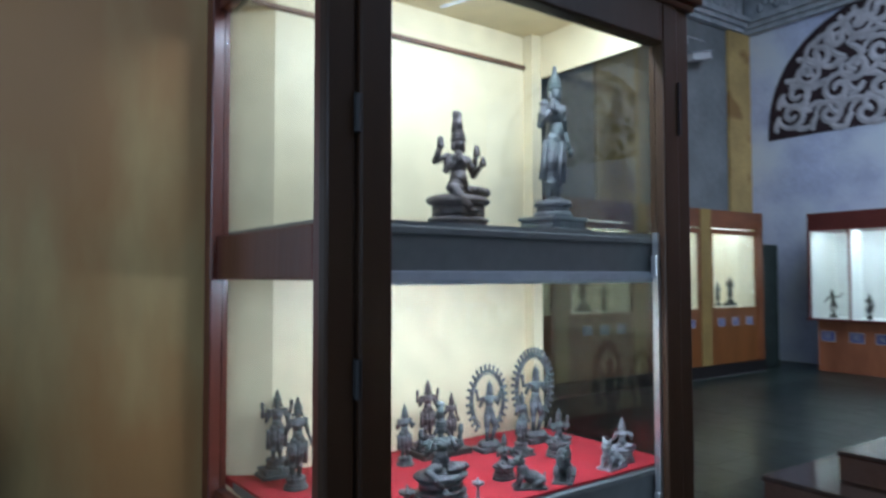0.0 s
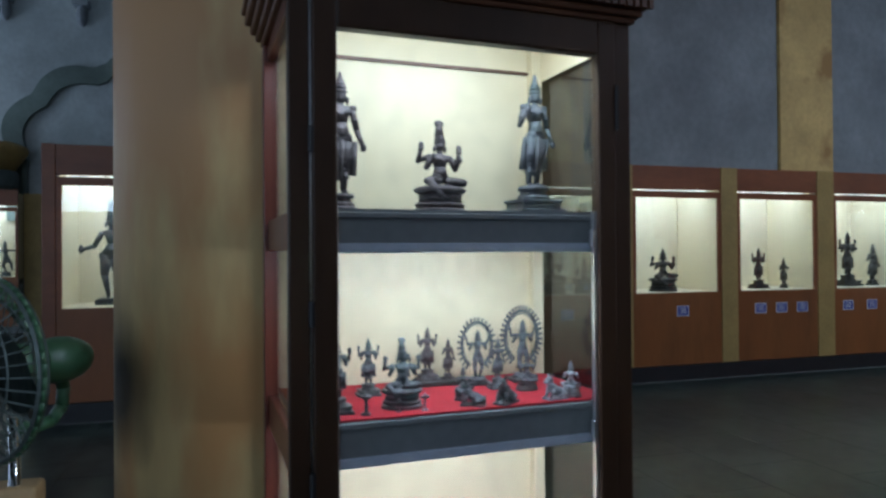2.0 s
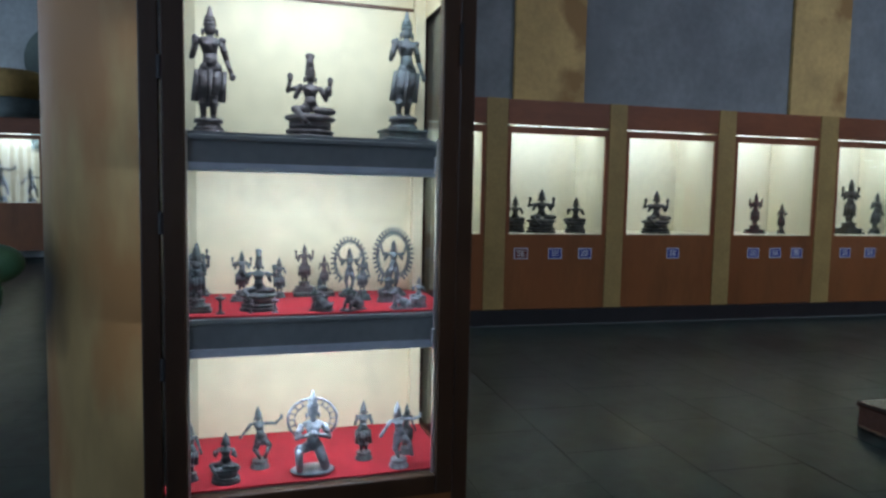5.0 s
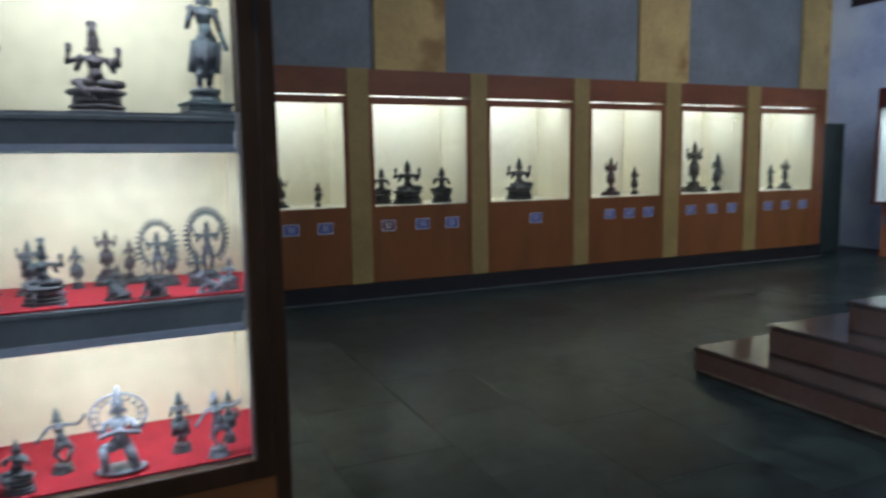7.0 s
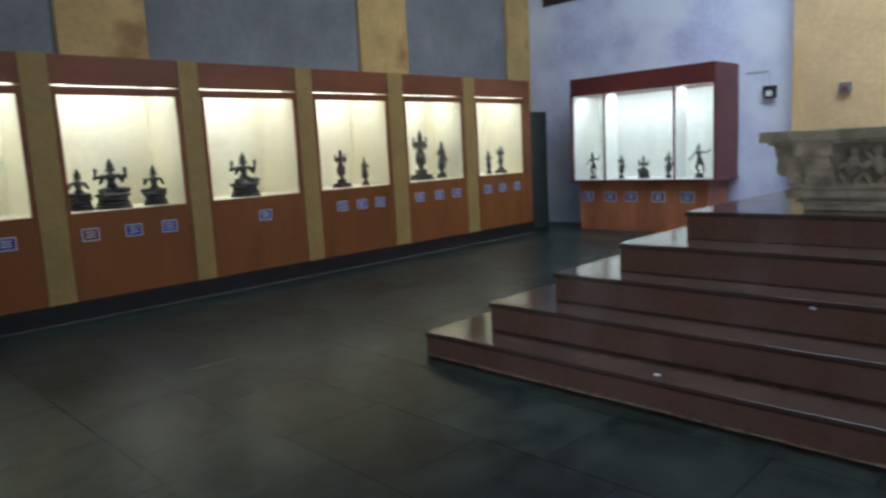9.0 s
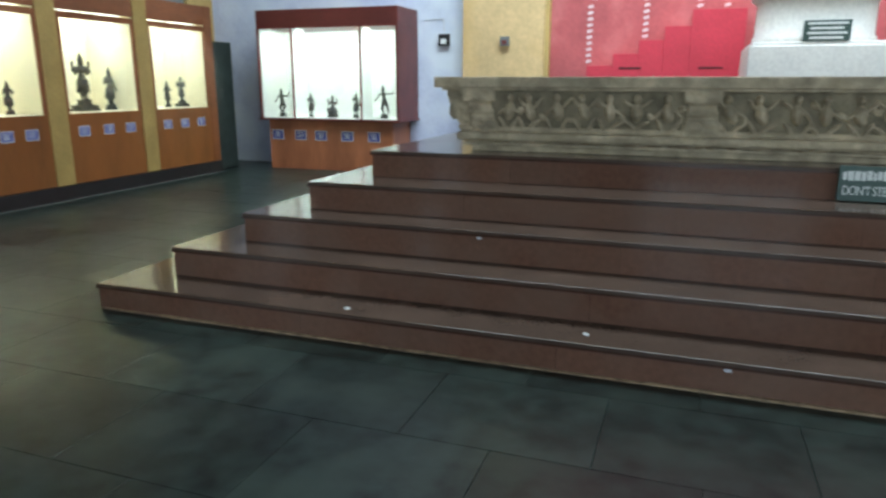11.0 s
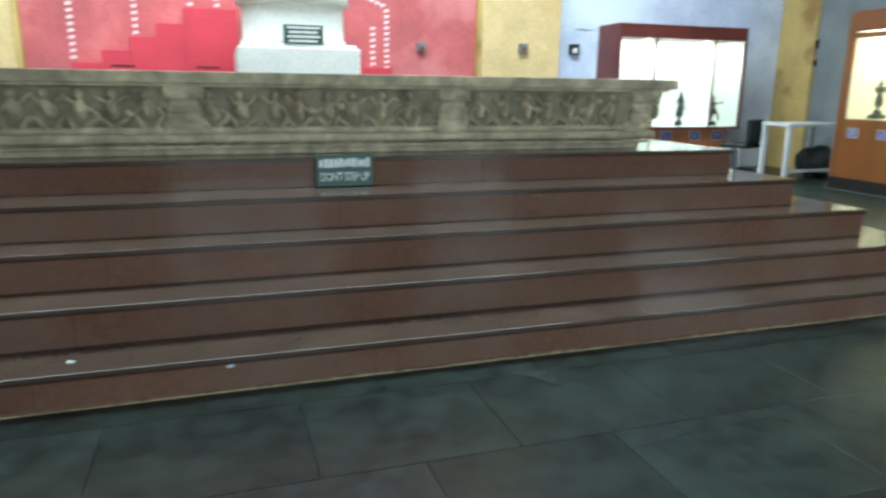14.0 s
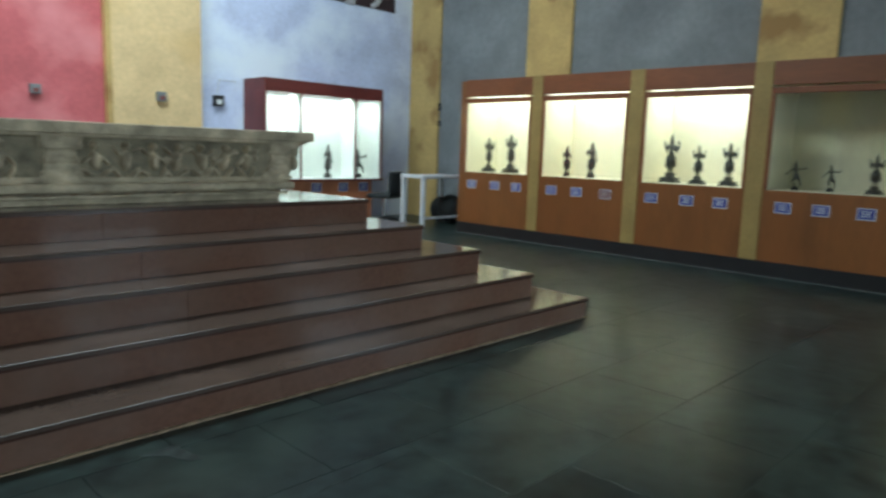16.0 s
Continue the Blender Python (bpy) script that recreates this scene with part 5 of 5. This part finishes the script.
# side frames with glass, each side with three lights
for ys, yin in ((Y0, 1), (Y1, -1)):
    a, b = sorted((ys + 0.004 * yin, ys + 0.026 * yin))
    part("side_stile", boxed(BXc, BXc + 0.035, a - (0.010 if yin > 0 else 0), b, 0.61, 1.946, 0.003), M["cab_red"], cab, "mahogany side stile")
    part("side_stile", boxed(FXc - 0.045, FXc - 0.023, a, b, 0.61, 1.946, 0.003), M["cab_red"], cab)
    for z0, z1 in ((0.61, 0.665), (0.99, 1.07), (1.43, 1.505), (1.905, 1.946)):
        part("side_rail", boxed(BXc + 0.035, FXc - 0.045, a, b, z0, z1, 0.003), M["cab_red"], cab)
    c = (a + b) / 2
    for z0, z1 in ((0.665, 0.99), (1.07, 1.43), (1.505, 1.905)):
        pane("side_glass", boxed(BXc + 0.035, FXc - 0.045, c - 0.002, c + 0.002, z0, z1), cab, TINTED if yin < 0 else GLASS)
for z0, z1 in ((0.664, 0.99), (1.08, 1.43), (1.515, 1.868)):
    pane("front_glass", boxed(FXc - 0.016, FXc - 0.012, O0, O1, z0, z1), cab)
part("back_panel", boxed(BIN - 0.012, BIN, Y0 + 0.10, Y1 - 0.03, 0.61, 2.0), M["cab_lining"], cab, "cream painted back")
bm = bmesh.new()
quad = [((BIN, Y0 + 0.10), (BXc + 0.012, Y0 + 0.03), (BXc + 0.002, Y0 + 0.03), (BIN - 0.012, Y0 + 0.10))]
ring = [[bm.verts.new((x, y, z)) for x, y in quad[0]] for z in (0.61, 2.0)]
for i in range(4):
    bm.faces.new((ring[0][i], ring[0][(i + 1) % 4], ring[1][(i + 1) % 4], ring[1][i]))
bm.faces.new(ring[0][::-1]), bm.faces.new(ring[1])
part("corner_lining", bm, M["cab_lining"], cab, "splayed cream corner board")
part("side_lining", boxed(BXc + 0.002, BIN - 0.012, Y1 - 0.031, Y1 - 0.027, 0.61, 2.0), M["cab_lining"], cab)
for z, nm in ((1.506, "fascia"), (1.076, "cloth"), (0.658, "cloth")):
    part("shelf_corner", boxed(BXc + 0.014, BIN, Y0 + 0.032, Y0 + 0.10, z - 0.006, z + 0.008), M[nm], cab)
part("back_board", boxed(BXc, BXc + 0.002, Y0 + 0.03, Y1 - 0.03, 0.61, 2.0), M["cab_red"], cab)
part("back_batten", boxed(BIN, BIN + 0.008, Y0 + 0.03, Y1 - 0.03, 1.922, 1.930), M["cornice"], cab)
part("back_corner", boxed(BIN, BIN + 0.03, Y1 - 0.06, Y1 - 0.03, 0.61, 2.0), M["cab_lining"], cab)
for a, b in ((Y0 + 0.027, Y0 + 0.031), (Y1 - 0.031, Y1 - 0.027)):
    part("upper_lining", boxed(BIN, FXc - 0.03, a, b, 1.90, 2.0), M["cab_lining"], cab)
part("ceiling_panel", boxed(BXc, FXc - 0.01, Y0 + 0.01, Y1 - 0.01, 2.0, 2.012), M["cab_lining"], cab)
bm = bmesh.new()
tube(bm, [(-0.56, 1.37, 1.955), (-0.50, 1.41, 1.965), (-0.44, 1.46, 1.985), (-0.39, 1.48, 1.998)], 0.0025, 5)
part("wire", bm, M["white_metal"], cab, "loose white lamp wire")
for k, (z0, z1, top, cl) in enumerate(((1.423, 1.506, 1.518, False), (0.99, 1.080, 1.086, True), (0.61, 0.662, 0.668, True))):
    part("shelf", boxed(BIN, FXc - 0.035, Y0 + 0.03, Y1 - 0.03, top - 0.018, top - 0.004), M["fascia"], cab)
    if cl:
        part("shelf_cloth", boxed(BIN + 0.002, FXc - 0.032, Y0 + 0.032, Y1 - 0.032, top - 0.004, top), M["cloth"], cab, "red felt lining")
    if k < 2:
        part("fascia", boxed(FXc - 0.034, FXc - 0.030, O0 - 0.01, O1 + 0.01, z0, z1), M["fascia"], cab, "slate grey shelf fascia")
        part("fascia_lip", boxed(FXc - 0.030, FXc - 0.022, O0 - 0.01, O1 + 0.01, z1 - 0.012, z1, 0.002), M["fascia"], cab)
        # lower lip: tube glow painted in, as the tube sits behind the fascia
        part("fascia_lip", boxed(FXc - 0.030, FXc - 0.022, O0 - 0.01, O1 + 0.01, z0, z0 + 0.020, 0.002), M["lip"], cab, "lower lip coloured pale for the tube's glow")
        part("bracket", boxed(FXc - 0.020, FXc - 0.006, O1 - 0.012, O1 - 0.002, z0 + 0.01, z0 + 0.05, 0.002), M["alu"], cab)
part("glass_channel", boxed(FXc - 0.020, FXc - 0.008, O1 - 0.006, O1, 0.664, 1.515), M["alu"], cab, "aluminium glass channel")
part("glass_channel", boxed(FXc - 0.020, FXc - 0.008, O0, O0 + 0.004, 0.664, 1.515), M["alu"], cab)
# moulded cornice with a bead row
for z0, z1, o in ((1.946, 1.959, 0.010), (1.959, 1.975, 0.022), (1.975, 1.997, 0.034), (1.997, 2.022, 0.048), (2.022, 2.040, 0.056)):
    part("cornice_moulding", boxed(FXc - 0.02, FXc + o, Y0 - o, Y1 + o, z0, z1, 0.005), M["cornice"], cab, "brown carved cornice")
    for q0, q1 in ((Y0 - o, Y0 + 0.012), (Y1 - 0.012, Y1 + o)):
        part("cornice_return", boxed(BXc, FXc - 0.02, q0, q1, z0, z1, 0.005), M["cornice"], cab)
for i in range(44):
    y = Y0 - 0.03 + (Y1 - Y0 + 0.06) * i / 43
    part("bead", boxed(FXc + 0.034, FXc + 0.043, y - 0.0055, y + 0.0055, 1.973, 1.995), M["cornice"], cab)
tagged(cab, "tall dark wooden show cabinet with three lit shelves", "cabinet")
for z, w in ((1.975, 5.6), (1.418, 4.6), (0.985, 4.6)):
    area("shelf_tube", TURN @ pose(FXc - 0.075, (O0 + O1) / 2, z, 0, 28, 0), 0.03, 0.56, w, (0.90, 0.96, 1.0))

UP, MID, LOW = "on the top cabinet shelf", "on the red middle cabinet shelf", "on the red bottom cabinet shelf"
for kind, x, y, z, h, turn, fin, wh in (
    ("stand", -0.475, 1.113, 1.518, 0.318, 96, "bronze_brown", UP), ("snake", -0.517, 1.367, 1.518, 0.229, 108, "bronze_brown", UP), ("lady", -0.535, 1.622, 1.518, 0.362, 100, "bronze", UP),
    ("stand4", -0.37, 1.092, 1.086, 0.157, 90, "bronze", MID), ("stand4", -0.53, 1.190, 1.086, 0.135, 90, "bronze", MID), ("snake", -0.38, 1.236, 1.086, 0.152, 90, "bronze", MID),
    ("man", -0.58, 1.289, 1.086, 0.112, 90, "bronze", MID), ("stand4", -0.61, 1.358, 1.098, 0.135, 90, "bronze_brown", MID), ("stand", -0.61, 1.412, 1.098, 0.105, 90, "bronze_brown", MID),
    ("arch", -0.575, 1.482, 1.086, 0.172, 90, "bronze", MID), ("lady", -0.51, 1.510, 1.086, 0.125, 90, "bronze", MID), ("arch_low", -0.58, 1.609, 1.086, 0.199, 90, "bronze", MID),
    ("seat2", -0.41, 1.387, 1.086, 0.078, 90, "bronze", MID), ("beast", -0.345, 1.388, 1.086, 0.058, 60, "bronze", MID), ("beast", -0.345, 1.466, 1.086, 0.066, 130, "bronze", MID),
    ("beast", -0.35, 1.590, 1.086, 0.058, 100, "silvery", MID), ("seat2", -0.37, 1.640, 1.086, 0.082, 60, "silvery", MID), ("seat4", -0.47, 1.572, 1.086, 0.092, 90, "bronze", MID),
    ("lamp", -0.335, 1.148, 1.086, 0.048, 0, "bronze", MID), ("lamp", -0.335, 1.218, 1.086, 0.028, 0, "bronze", MID), ("lamp", -0.335, 1.275, 1.086, 0.038, 0, "silvery", MID),
    ("stand4", -0.645, 1.066, 1.086, 0.15, 90, "bronze", MID), ("stand", -0.56, 1.068, 1.086, 0.15, 90, "bronze", MID), ("man", -0.40, 1.060, 1.086, 0.11, 90, "bronze", MID),
    ("seat2", -0.345, 1.158, 0.668, 0.124, 75, "bronze", LOW), ("dance", -0.42, 1.238, 0.668, 0.160, 90, "bronze", LOW), ("kneel", -0.36, 1.368, 0.668, 0.212, 90, "silvery", LOW),
    ("man", -0.425, 1.507, 0.668, 0.158, 90, "bronze", LOW), ("archer", -0.355, 1.590, 0.668, 0.172, 100, "silvery", LOW), ("stand", -0.44, 1.625, 0.668, 0.14, 90, "bronze", LOW),
    ("stand", -0.37, 1.072, 0.668, 0.145, 90, "bronze", LOW),
):
    statue(kind, x, y, z, h, turn, fin, wh, "cabinet bronzes", {"stand": 1.05, "lady": 1.0, "man": 1.15, "stand4": 1.15, "snake": 1.22, "seat2": 1.2, "kneel": 1.1, "arch": 0.98, "arch_low": 0.96}.get(kind, 1.1))


_plinth = part("plinth", boxed(-0.035, 0.035, -0.06, 0.055, 0, 0.012, 0.002), M["bronze_dark"])
_plinth.matrix_world = pose(-0.61, 1.386, 1.086)
tagged(_plinth, "low shared bronze base under two small figures", "plinth")


# ---- pedestal fan ----
fan = empty("pedestal_fan", pose(-0.96, 0.335, 0))
part("foot", lathe(bmesh.new(), [(0.20, 0), (0.20, 0.02), (0.05, 0.05), (0.03, 0.06)], 28), M["fan_green"], fan, "", True)
bm = bmesh.new()
limb(bm, (0, 0, 0.05), (0, 0, 1.0), 0.014, 0.014, 14)
part("pole", bm, M["chrome"], fan, "chrome pole", True)
bm = boxed(-0.06, 0.06, -0.065, 0.06, 0.62, 0.825, 0.012)
for v in bm.verts:
    if v.co.x > 0.02 and v.co.z > 0.75:
        v.co.x -= 0.025
bx = part("control_box", bm, M["tan"], fan, "tan control box")
part("switch_slot", boxed(0.0605, 0.064, -0.045, -0.015, 0.66, 0.73), M["maroon"], bx)
bm = bmesh.new()
limb(bm, (0.0, 0.06, 0.72), (0.0, 0.085, 0.72), 0.013, 0.013)
part("knob", bm, M["black"], bx)
AX = Matrix.Translation((0, 0, 1.135)) @ Matrix.Rotation(radians(46), 4, "Z")


def ax(bm):
    bmesh.ops.transform(bm, matrix=AX, verts=bm.verts[:])
    return bm


bm = bmesh.new()
tube(bm, [(0, 0.0, -0.16), (0, 0.05, -0.172), (0, 0.10, -0.165), (0, 0.13, -0.13), (0, 0.135, -0.08), (0, 0.12, -0.03)], 0.017, 9)
part("yoke", ax(bm), M["fan_green"], fan, "curved green yoke", True)
bm = bmesh.new()
ell(bm, (0, 0.12, 0), (0.064, 0.10, 0.064), u=20, v=12)
limb(bm, (0, -0.05, 0), (0, 0.06, 0), 0.050, 0.061, 18)
part("motor", ax(bm), M["fan_green"], fan, "green motor housing", True)
bm = bmesh.new()
tube(bm, [(0, 0.06, 0.06), (0, 0.01, 0.13), (0, -0.03, 0.19), (0, -0.06, 0.232)], 0.013, 7)
part("strut", ax(bm), M["fan_green"], fan, "green back strut", True)
bm = bmesh.new()
limb(bm, (0, -0.02, 0), (0, -0.10, 0), 0.03, 0.03, 12)
part("shaft", ax(bm), M["black"], fan)
bm = bmesh.new()
for sgn, bulge in ((1, 0.05), (-1, 0.09)):
    for k in range(1, 5):
        r = 0.232 * k / 4
        y = -0.10 - sgn * 0.02 - (sgn == -1) * bulge * (1 - (k / 4) ** 2) * -1 * -1 if sgn == -1 else -0.06 + bulge * 0.2 * (1 - (k / 4) ** 2)
        tube(bm, [(r * math.cos(2 * math.pi * i / 36), y, r * math.sin(2 * math.pi * i / 36)) for i in range(36)], 0.003 if k < 4 else 0.006, 4, True)
    for i in range(40):
        a = 2 * math.pi * i / 40
        p = []
        for k in range(1, 5):
            r = 0.232 * k / 4
            y = -0.08 - bulge * (1 - (k / 4) ** 2) if sgn == -1 else -0.06 + bulge * 0.2 * (1 - (k / 4) ** 2)
            p.append((r * math.cos(a), y, r * math.sin(a)))
        tube(bm, p, 0.0024, 3)
part("guard", ax(bm), M["wire"], fan, "fine wire guard")["kind"] = "stuff"
bm = bmesh.new()
tube(bm, [(0.234 * math.cos(2 * math.pi * i / 48), -0.07, 0.234 * math.sin(2 * math.pi * i / 48)) for i in range(48)], 0.007, 6, True)
part("rim", ax(bm), M["fan_green"], fan, "green guard rim", True)
for k in range(3):
    bm = bmesh.new()
    vs = []
    for i in range(7):
        r = 0.04 + 0.17 * i / 6
        wdt = 0.05 + 0.05 * math.sin(math.pi * i / 6)
        vs.append([bm.verts.new((r, -0.08 + 0.018, -wdt)), bm.verts.new((r, -0.08 - 0.006, 0)), bm.verts.new((r, -0.08 - 0.02, wdt))])
    for p, q in zip(vs, vs[1:]):
        for j in range(2):
            bm.faces.new((p[j], p[j + 1], q[j + 1], q[j]))
    bmesh.ops.solidify(bm, geom=bm.faces[:], thickness=0.003)
    bmesh.ops.rotate(bm, cent=(0, 0, 0), matrix=Matrix.Rotation(2 * math.pi * k / 3, 3, "Y"), verts=bm.verts[:])
    part("blade", ax(bm), M["fan_blade"], fan)
bm = lathe(bmesh.new(), [(0.065, 0), (0.065, 0.006), (0.05, 0.010)], 28)
bmesh.ops.rotate(bm, cent=(0, 0, 0), matrix=Matrix.Rotation(radians(90), 3, "X"), verts=bm.verts[:])
bmesh.ops.translate(bm, vec=(0, -0.172, 0), verts=bm.verts[:])
part("badge", ax(bm), M["plate"], fan, "pale round badge")
tagged(fan, "green pedestal fan with wire guard on chrome pole", "fan")

# ---- marks on floor and steps ----
for pts, z, nm in ((((2.76, 4.63), (2.86, 4.56), (2.91, 4.45), (2.96, 4.44), (2.95, 4.53), (2.93, 4.65), (2.84, 4.62)), 0.0016, "pale triangular scuff"), (((2.9, 3.86), (3.2, 3.905), (3.6, 3.915), (3.6, 3.92), (3.2, 3.912), (2.9, 3.868)), 0.0016, "long pale scratch"),
                   (((0.6, 3.0), (1.0, 3.12), (0.99, 3.135), (0.6, 3.02)), 0.0016, "short dark scratch")):
    bm = bmesh.new()
    f = bm.faces.new([bm.verts.new((x, y, z)) for x, y in pts])
    r = bmesh.ops.extrude_face_region(bm, geom=[f])
    bmesh.ops.translate(bm, vec=(0, 0, -0.001), verts=[v for v in r["geom"] if isinstance(v, bmesh.types.BMVert)])
    tagged(part("floor_mark", bm, M["scuff" if "pale" in nm else "black"]), nm + " on the dark slate floor", "mark", "floor marks")

# ---- far aisle ----
FAR = pose(FX + 0.75, 0, 0) @ Matrix.Diagonal((1, 1, 1.1, 1))
for a, b in ((-3.85, -2.85), (-5.25, -4.35)):
    display_case(a, b, FAR, True, 0.7)
ob = part("trim_40", boxed(-0.72, -0.10, -4.3, -3.90, 0.1, 2.4), M["strip"])
ob.matrix_world = FAR
tagged(ob, "ochre strip between far display cases", "trim", "", "structure")
ob = part("trim_41", boxed(-0.72, -0.30, -2.8, -1.2, 0.0, 2.35), M["yellow"])
ob.matrix_world = FAR
tagged(ob, "ochre recess beside the far display cases", "trim", "", "structure")
for kind, y, h in (("archer", -3.60, 0.85), ("archer", -3.08, 0.65), ("man", -4.55, 0.6)):
    statue(kind, FX + 0.45, y, 1.08, h, 90, "bronze", "in a case of the far aisle", "far aisle bronzes")
ob = empty("basket_pot", pose(FX + 0.45, -3.35, 2.625))
part("drum", lathe(bmesh.new(), [(0.44, 0), (0.46, 0.1), (0.46, 0.32), (0.42, 0.36)], 32), M["drum"], ob, "grey-green drum base", True)
part("bowl", lathe(bmesh.new(), [(0.40, 0.36), (0.60, 0.66), (0.63, 0.72), (0.60, 0.80), (0.45, 0.86), (0.1, 0.88)], 32), M["vase"], ob, "ochre bowl-shaped top", True)
tagged(ob, "large ochre bowl on a grey drum above the cases", "pot")

# ---- floor slabs ----
SX, SY = 0.75, 0.60
bm = bmesh.new()
w, d = SX / 2 - 0.0009, SY / 2 - 0.0009
top = [bm.verts.new((sx * (w - 0.0012), sy * (d - 0.0012), 0)) for sx, sy in ((-1, -1), (1, -1), (1, 1), (-1, 1))]
low = [bm.verts.new((sx * w, sy * d, -0.0014)) for sx, sy in ((-1, -1), (1, -1), (1, 1), (-1, 1))]
bot = [bm.verts.new((sx * w, sy * d, -0.012)) for sx, sy in ((-1, -1), (1, -1), (1, 1), (-1, 1))]
bm.faces.new(top)
for i in range(4):
    bm.faces.new((low[i], low[(i + 1) % 4], top[(i + 1) % 4], top[i]))
    bm.faces.new((bot[i], bot[(i + 1) % 4], low[(i + 1) % 4], low[i]))
tile_mesh = mesh_of(bm, "slab", M["slab"])
g = random.Random(21)
verts, faces = [], []
count = 0
for i in range(-18, 15):
    for j in range(-13, 20):
        x, y = i * SX + 0.3 + (SX / 2 if j % 2 else 0), j * SY + 0.1
        if -1.6 < x < 5.9 and 5.4 < y < 8.6:
            continue
        tilt = (g.random() - 0.5) * 0.03, (g.random() - 0.5) * 0.03
        if -4.4 < x < 7.5 and 0.3 < y < 11.6 and count < 300:
            ob = new("slab", tile_mesh)
            ob.parent = floor
            ob.matrix_world = pose(x, y, 0.0, tilt[0], tilt[1], 0)
            count += 1
        else:
            k = len(verts)
            verts += [(x - w, y - d, 0), (x + w, y - d, 0), (x + w, y + d, 0), (x - w, y + d, 0), (x - w, y - d, -0.01), (x + w, y - d, -0.01), (x + w, y + d, -0.01), (x - w, y + d, -0.01)]
            faces += [(k, k + 1, k + 2, k + 3)] + [(k + 4 + q, k + 4 + (q + 1) % 4, k + (q + 1) % 4, k + q) for q in range(4)]
me = bpy.data.meshes.new("far_slabs")
me.from_pydata(verts, [], faces)
me.materials.append(M["slab"])
ob = new("far_slabs", me)
ob.parent = floor
ob["kind"] = "stuff"
